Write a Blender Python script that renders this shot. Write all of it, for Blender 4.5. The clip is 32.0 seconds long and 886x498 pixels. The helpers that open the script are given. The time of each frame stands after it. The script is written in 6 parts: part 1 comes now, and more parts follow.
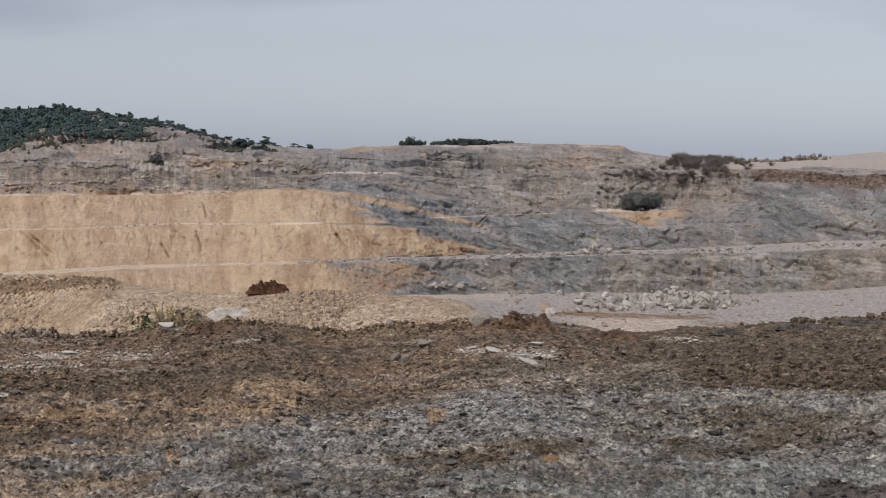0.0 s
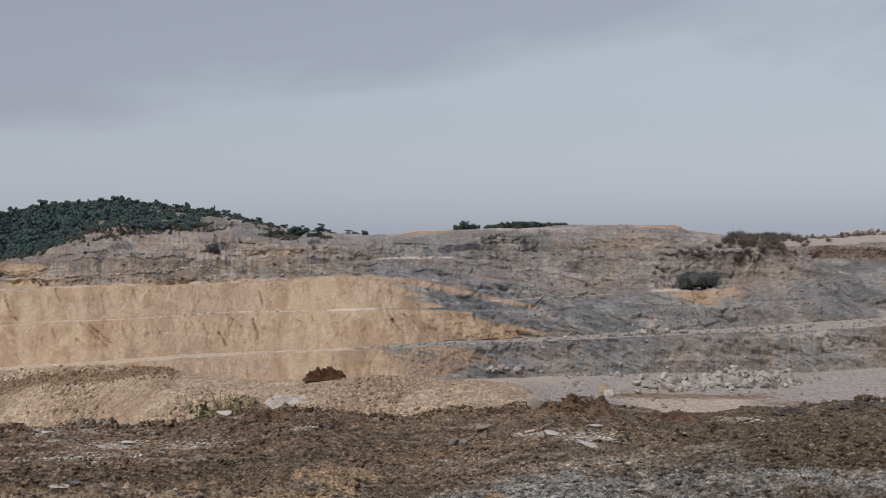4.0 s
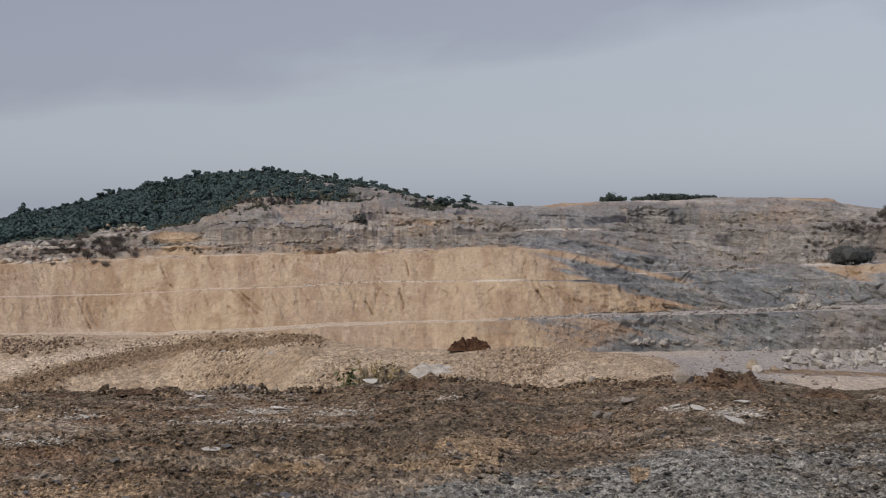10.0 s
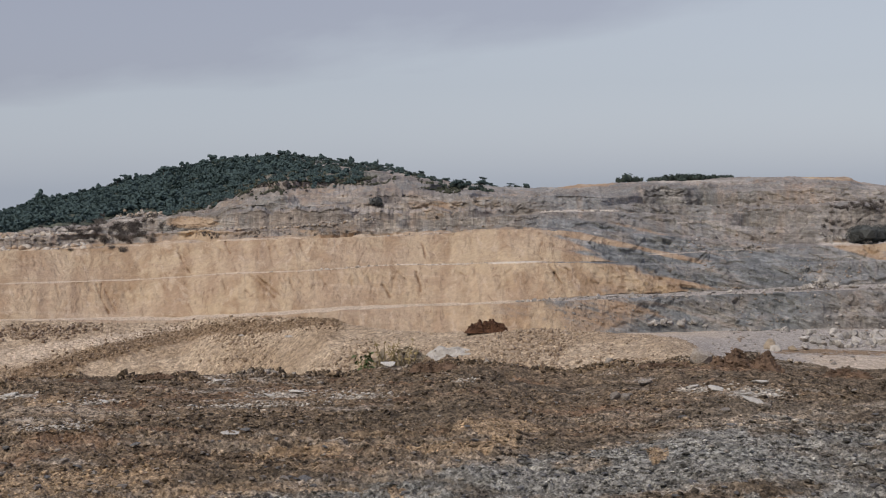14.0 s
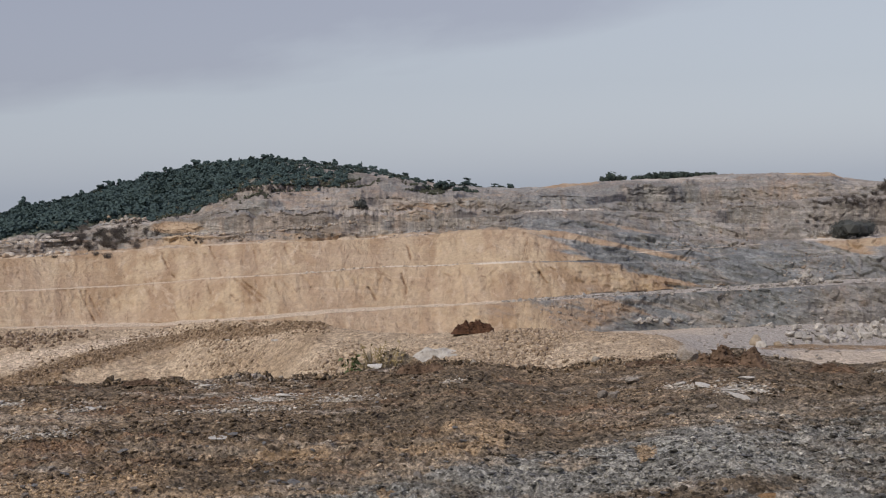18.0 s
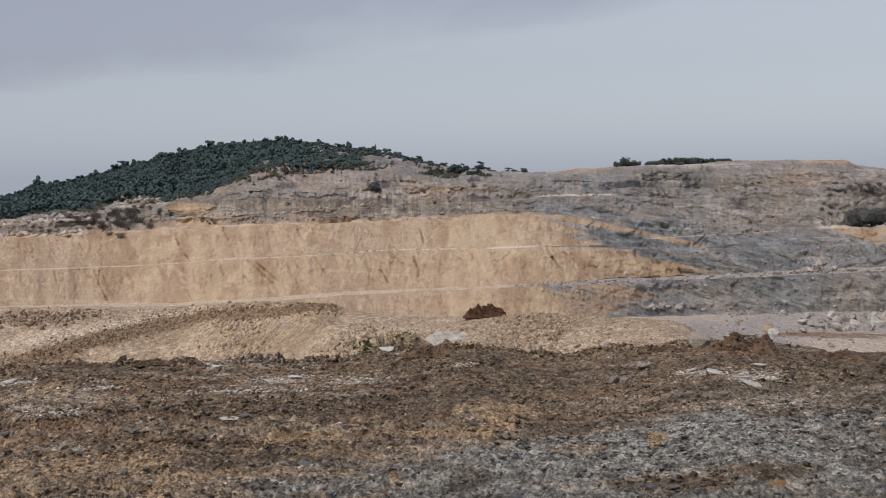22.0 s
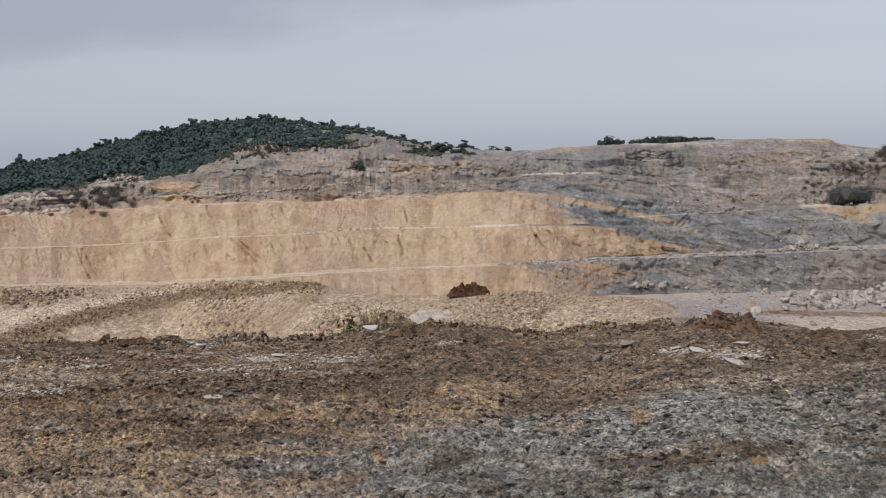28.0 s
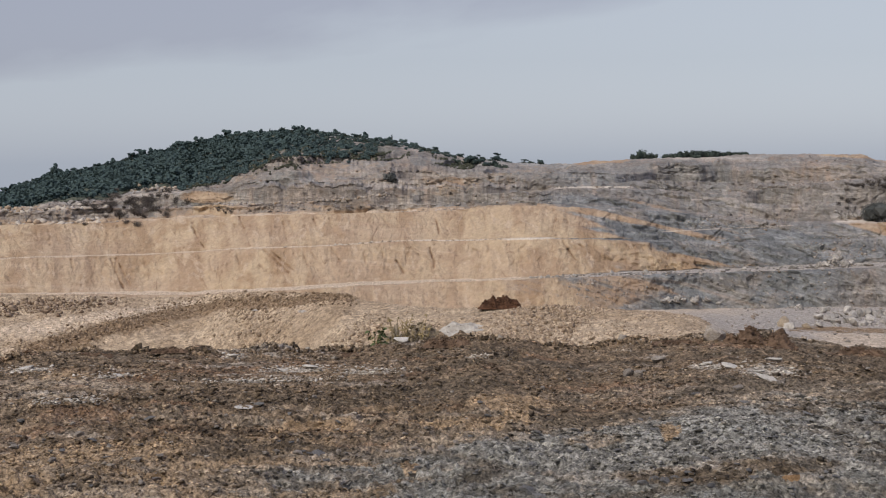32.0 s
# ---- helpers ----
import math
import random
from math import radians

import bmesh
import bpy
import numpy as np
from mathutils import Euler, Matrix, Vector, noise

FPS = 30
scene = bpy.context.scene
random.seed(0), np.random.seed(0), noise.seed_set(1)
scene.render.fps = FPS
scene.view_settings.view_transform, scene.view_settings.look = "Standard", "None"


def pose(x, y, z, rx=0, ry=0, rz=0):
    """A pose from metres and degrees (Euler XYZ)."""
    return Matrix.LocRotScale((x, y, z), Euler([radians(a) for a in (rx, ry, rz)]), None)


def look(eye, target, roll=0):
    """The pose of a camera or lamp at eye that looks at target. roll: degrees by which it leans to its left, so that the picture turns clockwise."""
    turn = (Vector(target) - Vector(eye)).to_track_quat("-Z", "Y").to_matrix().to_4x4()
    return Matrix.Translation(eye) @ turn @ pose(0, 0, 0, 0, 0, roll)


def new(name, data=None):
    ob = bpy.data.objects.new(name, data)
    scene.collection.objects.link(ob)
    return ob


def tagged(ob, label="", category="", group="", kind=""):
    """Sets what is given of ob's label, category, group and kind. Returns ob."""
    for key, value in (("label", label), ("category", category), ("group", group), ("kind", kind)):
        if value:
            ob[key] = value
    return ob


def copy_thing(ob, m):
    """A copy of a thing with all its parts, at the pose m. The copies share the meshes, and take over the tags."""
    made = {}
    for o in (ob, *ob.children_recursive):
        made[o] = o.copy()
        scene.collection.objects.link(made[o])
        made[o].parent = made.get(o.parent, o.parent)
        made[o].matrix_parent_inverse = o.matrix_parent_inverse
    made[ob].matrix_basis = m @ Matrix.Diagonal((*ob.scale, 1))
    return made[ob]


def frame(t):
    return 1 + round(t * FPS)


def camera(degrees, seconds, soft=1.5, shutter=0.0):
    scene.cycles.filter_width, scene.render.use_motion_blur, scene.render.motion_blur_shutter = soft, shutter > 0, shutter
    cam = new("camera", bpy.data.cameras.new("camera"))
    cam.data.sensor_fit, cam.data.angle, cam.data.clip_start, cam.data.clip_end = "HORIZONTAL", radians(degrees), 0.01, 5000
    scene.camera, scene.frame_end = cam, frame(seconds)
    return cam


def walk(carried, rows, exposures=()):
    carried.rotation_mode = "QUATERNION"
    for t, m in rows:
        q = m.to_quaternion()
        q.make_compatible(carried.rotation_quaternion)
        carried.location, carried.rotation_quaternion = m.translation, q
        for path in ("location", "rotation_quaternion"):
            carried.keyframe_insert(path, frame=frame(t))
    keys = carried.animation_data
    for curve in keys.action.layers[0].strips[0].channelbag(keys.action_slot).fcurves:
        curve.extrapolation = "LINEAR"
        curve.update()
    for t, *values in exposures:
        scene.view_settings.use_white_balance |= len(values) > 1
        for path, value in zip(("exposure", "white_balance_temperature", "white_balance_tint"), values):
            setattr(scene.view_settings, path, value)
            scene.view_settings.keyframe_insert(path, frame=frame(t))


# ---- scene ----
cam = camera(36.16, 32.0, soft=1.1)
EYE = 1.65
# seconds, turn to the left, tilt up, lean to the right, in degrees
ROWS = [
    (0, 0.00, -4.32, -0.70),
    (0.5, 0.28, -1.97, -0.23),
    (1, -0.04, -2.01, 0.02),
    (1.5, 0.20, -1.62, 0.63),
    (2, 0.60, -1.79, 0.65),
    (2.5, 1.08, -1.40, 1.02),
    (3, 0.71, -1.15, 1.65),
    (3.5, 1.30, -1.07, 1.15),
    (5.5, 4.56, 0.18, -0.19),
    (6, 3.45, -0.57, -0.37),
    (6.5, 1.53, -0.83, -0.56),
    (7, 2.60, -0.85, 0.29),
    (7.5, 3.96, -0.83, 0.38),
    (8, 5.20, -0.99, 0.36),
    (8.5, 6.43, -1.30, 0.36),
    (9, 6.94, -1.35, 0.30),
    (9.5, 7.81, -1.47, 0.37),
    (10, 8.48, -1.96, 0.21),
    (10.5, 9.43, -2.31, 0.50),
    (11, 10.07, -2.69, 0.67),
    (11.5, 9.63, -2.68, 0.58),
    (12, 9.79, -2.91, 0.91),
    (12.5, 9.99, -3.11, 0.87),
    (13, 9.65, -2.86, 1.05),
    (13.5, 9.54, -2.73, 0.90),
    (14, 9.18, -2.69, 0.75),
    (14.5, 9.79, -2.55, 0.91),
    (16.5, 11.23, -3.30, 0.61),
    (17, 9.74, -3.32, 0.76),
    (17.5, 9.24, -3.22, 1.13),
    (18, 8.55, -2.65, 1.60),
    (18.5, 8.43, -2.43, 1.33),
    (19, 8.90, -2.31, 1.12),
    (19.5, 9.08, -2.59, 1.16),
    (20, 9.05, -2.56, 1.27),
    (20.5, 8.98, -2.78, 1.13),
    (21, 9.36, -2.84, 1.12),
    (21.5, 9.57, -3.10, 1.19),
    (22, 9.11, -3.33, 1.00),
    (22.5, 8.60, -3.72, 0.95),
    (23, 8.13, -3.96, 0.86),
    (23.5, 8.24, -3.96, 0.77),
    (24, 7.03, -4.26, 0.64),
    (24.5, 6.53, -4.54, 0.51),
    (25, 6.97, -4.42, 0.56),
    (25.5, 7.76, -4.33, 0.83),
    (27.5, 8.20, -4.32, 0.84),
    (28, 8.44, -4.25, 0.95),
    (28.5, 8.54, -4.39, 0.75),
    (29, 8.39, -4.34, 0.84),
    (29.5, 8.40, -4.48, 0.84),
    (30, 8.47, -4.49, 1.05),
    (30.5, 8.26, -4.63, 1.05),
    (31, 8.49, -4.52, 1.09),
    (31.5, 9.71, -3.95, 0.85),
    (32, 9.77, -3.70, 0.52),
]
# the picture darkens a little while more sky is in view
EXPOSURES = [(0, 0.0), (2, -0.02), (3.5, -0.06), (5.5, -0.28), (6.5, -0.28), (7.5, -0.29), (8.2, -0.25), (9, -0.18), (10, -0.17), (11, -0.09), (13, -0.04), (24, -0.02), (25, 0.03), (28, 0.07), (32, 0.03)]
walk(cam, [(t, pose(0, 0, EYE, 0, 0, turn) @ pose(0, 0, 0, 90 + tilt) @ pose(0, 0, 0, 0, 0, -lean)) for t, turn, tilt, lean in ROWS], EXPOSURES)

# ---- light ----
world = bpy.data.worlds.new("overcast_sky")
scene.world = world
world.use_nodes = True
SUN_UP, SUN_ROUND = 48.0, 215.0
SKY_POWER, SKY_SHIFT = 0.375, (1.7, 0.4)


def build_sky():
    nt = world.node_tree
    nt.nodes.clear()
    N, L = nt.nodes.new, nt.links.new
    out = N("ShaderNodeOutputWorld")
    add = N("ShaderNodeAddShader")
    clear = N("ShaderNodeBackground")
    sky = N("ShaderNodeTexSky")
    sky.sky_type = "NISHITA"
    sky.sun_disc = False
    sky.sun_elevation, sky.sun_rotation = radians(SUN_UP), radians(SUN_ROUND)
    clear.inputs[1].default_value = 0.05
    veil = N("ShaderNodeHueSaturation")
    veil.inputs["Saturation"].default_value = 0.3
    L(sky.outputs[0], veil.inputs["Color"])
    L(veil.outputs[0], clear.inputs[0])
    cloud = N("ShaderNodeBackground")
    cloud.inputs[1].default_value = SKY_POWER
    co = N("ShaderNodeTexCoord")
    sep = N("ShaderNodeSeparateXYZ")
    L(co.outputs["Generated"], sep.inputs[0])

    def m(op, a, b=None, clamp=False):
        n = N("ShaderNodeMath")
        n.operation, n.use_clamp = op, clamp
        for i, v in enumerate((a, b)):
            if v is None:
                continue
            if isinstance(v, (int, float)):
                n.inputs[i].default_value = v
            else:
                L(v, n.inputs[i])
        return n.outputs[0]

    up = m("MAXIMUM", sep.outputs[2], 0.0)
    flat = m("ADD", up, 0.30)
    comb = N("ShaderNodeCombineXYZ")
    L(m("DIVIDE", sep.outputs[0], flat), comb.inputs[0])
    L(m("DIVIDE", sep.outputs[1], flat), comb.inputs[1])
    big = N("ShaderNodeTexNoise")
    big.inputs["Scale"].default_value, big.inputs["Detail"].default_value, big.inputs["Roughness"].default_value = 1.5, 5.0, 0.5
    big.inputs["Distortion"].default_value = 0.4
    shift = N("ShaderNodeMapping")
    shift.inputs["Location"].default_value = (SKY_SHIFT[0], SKY_SHIFT[1], 0)
    shift.inputs["Rotation"].default_value = (0, 0, radians(-14))
    shift.inputs["Scale"].default_value = (0.55, 1.0, 1.0)
    L(comb.outputs[0], shift.inputs[0])
    L(shift.outputs[0], big.inputs["Vector"])
    # the cloud thickens towards the left and thins along the horizon
    bank = m("ADD", m("ADD", m("MULTIPLY", sep.outputs[0], 0.05), m("MULTIPLY", m("POWER", sep.outputs[0], 2.0), -0.32)), m("MULTIPLY", up, -0.62))
    # a darker sheet of cloud whose lower edge climbs to the right
    round_ = m("MULTIPLY", m("ARCTAN2", sep.outputs[0], sep.outputs[1]), 57.3)
    rise = m("ADD", m("MULTIPLY", m("POWER", m("ABSOLUTE", m("ADD", round_, 27.0)), 2.0), 0.0044), 2.6)
    wisp = N("ShaderNodeTexNoise")
    wisp.inputs["Scale"].default_value, wisp.inputs["Detail"].default_value, wisp.inputs["Roughness"].default_value = 5.0, 6.0, 0.6
    sloped = N("ShaderNodeCombineXYZ")
    L(m("MULTIPLY", round_, 0.022), sloped.inputs[0])
    L(m("ADD", m("MULTIPLY", sep.outputs[2], 3.4), m("MULTIPLY", round_, -0.009)), sloped.inputs[1])
    L(sloped.outputs[0], wisp.inputs["Vector"])
    over = m("SUBTRACT", m("MULTIPLY", sep.outputs[2], 57.3), rise)
    over = m("ADD", over, m("MULTIPLY", m("SUBTRACT", wisp.outputs[0], 0.5), 4.0))
    over = m("MULTIPLY", m("ADD", over, 0.7), 0.42, True)
    bank = m("ADD", bank, m("ADD", m("MULTIPLY", over, -0.12), m("MULTIPLY", m("SUBTRACT", wisp.outputs[0], 0.5), 0.44)))
    thick = m("ADD", m("ADD", m("ADD", big.outputs[0], m("MULTIPLY", m("POWER", m("SUBTRACT", 1.0, up), 28.0), 0.22)), bank), m("ADD", m("MULTIPLY", m("POWER", m("SUBTRACT", 1.0, up), 7.0), 0.24), 0.06))
    ramp = N("ShaderNodeValToRGB")
    ramp.color_ramp.elements[0].position, ramp.color_ramp.elements[0].color = 0.42, (0.295, 0.33, 0.515, 1)
    ramp.color_ramp.elements[1].position, ramp.color_ramp.elements[1].color = 0.64, (0.495, 0.572, 0.732, 1)
    L(thick, ramp.inputs[0])
    # an overcast dome: three times as bright overhead as at the horizon
    dome = m("ADD", m("MULTIPLY", m("POWER", up, 2.0), 2.9), m("ADD", m("MULTIPLY", m("POWER", m("SUBTRACT", 1.0, up), 14.0), 0.22), 1.0))
    mul = N("ShaderNodeVectorMath")
    mul.operation = "SCALE"
    L(ramp.outputs[0], mul.inputs[0])
    L(dome, mul.inputs["Scale"])
    L(mul.outputs[0], cloud.inputs[0])
    L(clear.outputs[0], add.inputs[0])
    L(cloud.outputs[0], add.inputs[1])
    L(add.outputs[0], out.inputs[0])



build_sky()
sun = new("sun", bpy.data.lights.new("sun", "SUN"))
sun.data.energy, sun.data.angle, sun.data.color = 2.75, radians(16), (1.0, 0.93, 0.82)
sun.matrix_world = look((0, 0, 60), (60 * math.cos(radians(SUN_UP)) * math.sin(radians(35)), 60 * math.cos(radians(SUN_UP)) * math.cos(radians(35)), 60 - 60 * math.sin(radians(SUN_UP))))


# ---- materials ----
class Shader:
    """A small builder for node materials."""

    def __init__(self, name):
        self.mat = bpy.data.materials.new(name)
        self.mat.use_nodes = True
        self.nt = self.mat.node_tree
        self.bsdf = self.nt.nodes["Principled BSDF"]
        self.bsdf.inputs["Specular IOR Level"].default_value = 0.2
        self.co = self.nt.nodes.new("ShaderNodeTexCoord").outputs["Object"]

    def n(self, kind):
        return self.nt.nodes.new(kind)

    def put(self, value, socket):
        if isinstance(value, (int, float)):
            socket.default_value = value
        elif isinstance(value, tuple):
            socket.default_value = (*value, 1) if len(value) == 3 and socket.type == "RGBA" else value
        else:
            self.nt.links.new(value, socket)

    def math(self, op, a, b=0.0, clamp=False):
        n = self.n("ShaderNodeMath")
        n.operation, n.use_clamp = op, clamp
        self.put(a, n.inputs[0])
        self.put(b, n.inputs[1])
        return n.outputs[0]

    def scaled(self, size, turn=(0, 0, 0)):
        n = self.n("ShaderNodeMapping")
        n.inputs["Scale"].default_value = size
        n.inputs["Rotation"].default_value = tuple(radians(a) for a in turn)
        self.nt.links.new(self.co, n.inputs[0])
        return n.outputs[0]

    def face(self, across, up, dip=0.0):
        """Coordinates on the quarry faces: metres along them and metres up, scaled; dip: how much beds fall along the face."""
        n = self.n("ShaderNodeSeparateXYZ")
        self.nt.links.new(self.co, n.inputs[0])
        along = self.mask("along")
        c = self.n("ShaderNodeCombineXYZ")
        self.put(self.math("MULTIPLY", along, across), c.inputs[0])
        self.put(self.math("MULTIPLY", self.math("ADD", n.outputs[2], self.math("MULTIPLY", along, dip)), up), c.inputs[2])
        self.put(self.math("MULTIPLY", n.outputs[1], 0.01), c.inputs[1])
        return c.outputs[0]

    def noise(self, scale, detail=4.0, rough=0.55, vector=None, twist=0.0):
        n = self.n("ShaderNodeTexNoise")
        n.inputs["Scale"].default_value, n.inputs["Detail"].default_value = scale, detail
        n.inputs["Roughness"].default_value, n.inputs["Distortion"].default_value = rough, twist
        self.put(vector if vector is not None else self.co, n.inputs["Vector"])
        return n.outputs[0]

    def cells(self, scale, vector=None, out="Distance"):
        n = self.n("ShaderNodeTexVoronoi")
        n.inputs["Scale"].default_value = scale
        self.put(vector if vector is not None else self.co, n.inputs["Vector"])
        return n.outputs[out]

    def span(self, value, lo, hi, a=0.0, b=1.0):
        n = self.n("ShaderNodeMapRange")
        n.interpolation_type = "SMOOTHSTEP"
        self.put(value, n.inputs[0])
        for i, v in enumerate((lo, hi, a, b)):
            n.inputs[i + 1].default_value = v
        return n.outputs[0]

    def mix(self, fac, a, b, kind="MIX"):
        n = self.n("ShaderNodeMix")
        n.data_type, n.blend_type = "RGBA", kind
        self.put(fac, n.inputs[0])
        self.put(a, n.inputs[6])
        self.put(b, n.inputs[7])
        return n.outputs[2]

    def tone(self, colour, value):
        """colour times a grey value."""
        n = self.n("ShaderNodeVectorMath")
        n.operation = "SCALE"
        self.put(colour, n.inputs[0])
        self.put(value, n.inputs["Scale"])
        return n.outputs[0]

    def mask(self, name):
        n = self.n("ShaderNodeAttribute")
        n.attribute_name = name
        return n.outputs["Fac"]

    def island(self):
        return self.n("ShaderNodeNewGeometry").outputs["Random Per Island"]

    def each(self):
        return self.n("ShaderNodeObjectInfo").outputs["Random"]

    def bump(self, height, depth, strength=1.0):
        n = self.n("ShaderNodeBump")
        n.inputs["Strength"].default_value, n.inputs["Distance"].default_value = strength, depth
        self.put(height, n.inputs["Height"])
        self.nt.links.new(n.outputs[0], self.bsdf.inputs["Normal"])

    def done(self, colour, rough=0.95):
        self.put(colour, self.bsdf.inputs["Base Color"])
        self.put(rough, self.bsdf.inputs["Roughness"])
        return self.mat


BUFF, PALE_BUFF = (0.335, 0.228, 0.140), (0.47, 0.354, 0.232)
SLATE, DARK_SLATE, TAUPE = (0.242, 0.243, 0.234), (0.157, 0.160, 0.157), (0.302, 0.253, 0.210)
PALE = (0.46, 0.405, 0.34)


def rock_face_material():
    s = Shader("quarry_rock")
    streak = s.noise(1.0, 5, 0.62, s.face(0.36, 0.055), 0.5)
    thin = s.noise(1.0, 5, 0.65, s.face(1.25, 0.17), 0.9)
    large = s.noise(0.03, 5, 0.6)
    mid = s.noise(0.28, 6, 0.65)
    fine = s.noise(1.5, 5, 0.75)
    strata = s.noise(1.0, 6, 0.68, s.face(0.045, 0.80, 0.03), 0.5)
    dipping = s.noise(1.0, 6, 0.68, s.face(0.055, 0.50, 0.24), 0.9)
    beds = s.noise(1.0, 6, 0.7, s.face(0.40, 2.0, 0.20), 0.6)
    joints = s.noise(1.0, 5, 0.62, s.face(1.05, 0.085), 0.35)
    chip = s.n("ShaderNodeSeparateColor")
    s.put(s.cells(1.7, None, "Color"), chip.inputs[0])
    block = s.n("ShaderNodeSeparateColor")
    s.put(s.cells(1.0, s.face(0.55, 0.9, 0.2), "Color"), block.inputs[0])
    # the marl: broad washed columns, blotches, faint level beds, rust towards its edge
    wash = s.noise(1.0, 4, 0.55, s.face(0.30, 0.085), 0.8)
    blot = s.noise(0.22, 6, 0.68, None, 0.6)
    buff = s.mix(s.span(s.math("ADD", s.math("MULTIPLY", wash, 0.55), s.math("MULTIPLY", blot, 0.45)), 0.42, 0.57), BUFF, PALE_BUFF)
    buff = s.mix(s.span(s.noise(0.05, 4, 0.6), 0.44, 0.64, 0, 0.5), buff, (0.42, 0.306, 0.218))
    buff = s.mix(s.span(strata, 0.55, 0.66, 0, 0.35), buff, (0.56, 0.435, 0.32))
    buff = s.mix(s.span(strata, 0.33, 0.44, 0.28, 0), buff, (0.33, 0.225, 0.15))
    marks = s.noise(1.0, 6, 0.74, s.face(0.60, 0.45, -0.1), 1.4)
    buff = s.mix(s.span(marks, 0.56, 0.66, 0, 0.6), buff, (0.235, 0.148, 0.092))
    buff = s.mix(s.span(s.noise(1.0, 5, 0.72, s.face(0.45, 0.42, 0.1), 1.2), 0.55, 0.65, 0, 0.55), buff, (0.54, 0.42, 0.31))
    buff = s.mix(s.span(s.mask("buff"), 0.55, 0.97, 0.5, 0), buff, s.mix(s.span(mid, 0.4, 0.6), (0.275, 0.182, 0.124), (0.365, 0.272, 0.195)))
    # the weathered brown-grey rock in level beds
    grey = s.mix(s.span(s.math("ADD", large, s.math("MULTIPLY", s.math("SUBTRACT", mid, 0.5), 0.5)), 0.36, 0.62), TAUPE, (0.250, 0.241, 0.224))
    grey = s.mix(s.span(streak, 0.52, 0.66, 0, 0.5), grey, (0.37, 0.262, 0.185))
    grey = s.mix(s.span(thin, 0.50, 0.66, 0, 0.5), grey, (0.20, 0.168, 0.14))
    grey = s.mix(s.span(strata, 0.545, 0.60, 0, 0.55), grey, PALE)
    grey = s.mix(s.span(strata, 0.39, 0.45, 0.6, 0), grey, (0.185, 0.156, 0.13))
    # the dark rock in dipping beds
    slate = s.mix(s.span(dipping, 0.42, 0.55), DARK_SLATE, SLATE)
    slate = s.mix(s.span(dipping, 0.55, 0.64, 0, 0.75), slate, TAUPE)
    slate = s.mix(s.span(s.noise(0.085, 5, 0.65, None, 0.6), 0.52, 0.66, 0, 0.6), slate, TAUPE)
    slate = s.mix(s.span(beds, 0.57, 0.68, 0, 0.6), slate, PALE)
    slate = s.mix(s.span(beds, 0.32, 0.44, 0.65, 0), slate, (0.135, 0.13, 0.125))
    slate = s.mix(s.span(s.noise(1.0, 5, 0.7, s.face(0.07, 0.9, 0.24), 0.5), 0.57, 0.62, 0, 0.45), slate, (0.13, 0.126, 0.12))
    grey = s.mix(s.mask("slate"), grey, slate)
    grey = s.mix(s.math("MULTIPLY", s.span(joints, 0.49, 0.56, 0, 0.62), s.mask("joint")), grey, (0.175, 0.148, 0.124))
    grey = s.mix(s.math("MULTIPLY", s.span(s.noise(1.0, 5, 0.65, s.face(2.3, 0.30), 0.6), 0.50, 0.62, 0, 0.7), s.mask("joint")), grey, (0.165, 0.138, 0.115))
    grey = s.mix(s.math("MULTIPLY", s.span(s.noise(1.0, 5, 0.65, s.face(1.7, 0.35), 0.8), 0.56, 0.66, 0, 0.6), s.mask("joint")), grey, (0.44, 0.375, 0.31))
    grey = s.mix(s.math("MULTIPLY", s.span(joints, 0.36, 0.44, 0.5, 0), s.mask("joint")), grey, (0.42, 0.352, 0.285))
    grey = s.mix(s.span(fine, 0.62, 0.74, 0, 0.35), grey, PALE)
    grey = s.mix(s.span(mid, 0.58, 0.76, 0, 0.55), grey, (0.335, 0.23, 0.155))
    grey = s.tone(grey, s.span(block.outputs[0], 0, 1, 0.86, 1.14))
    grey = s.tone(grey, s.span(chip.outputs[0], 0, 1, 0.86, 1.14))
    drift = s.math("ADD", s.math("SUBTRACT", s.noise(0.045, 5, 0.65, None, 0.6), 0.5), s.math("SUBTRACT", s.noise(0.35, 6, 0.75, None, 0.5), 0.5))
    pick = s.math("ADD", s.math("ADD", s.mask("buff"), s.math("MULTIPLY", drift, 1.1)), s.math("MULTIPLY", s.math("SUBTRACT", dipping, 0.5), 1.0))
    colour = s.mix(s.span(pick, 0.26, 0.70), grey, buff)
    dust = s.math("ADD", s.mask("dust"), s.math("MULTIPLY", s.math("SUBTRACT", mid, 0.5), 0.7))
    colour = s.mix(s.span(dust, 0.35, 0.65), colour, s.mix(s.mask("buff"), (0.38, 0.33, 0.285), (0.56, 0.44, 0.325)))
    colour = s.mix(s.span(dust, 1.0, 1.5, 0, 0.9), colour, (0.62, 0.55, 0.46))
    colour = s.mix(s.span(s.math("ADD", s.mask("soil"), s.math("MULTIPLY", drift, 0.9)), 0.35, 0.70), colour, s.mix(s.span(fine, 0.4, 0.6), (0.125, 0.093, 0.076), (0.23, 0.178, 0.145)))
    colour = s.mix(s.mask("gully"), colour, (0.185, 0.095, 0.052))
    green = s.math("ADD", s.mask("scrub"), s.math("MULTIPLY", drift, 0.7))
    colour = s.mix(s.span(green, 0.30, 0.6), colour, s.mix(s.span(fine, 0.4, 0.6), (0.050, 0.062, 0.046), (0.125, 0.125, 0.088)))
    colour = s.tone(colour, s.span(fine, 0.25, 0.75, 0.84, 1.15))
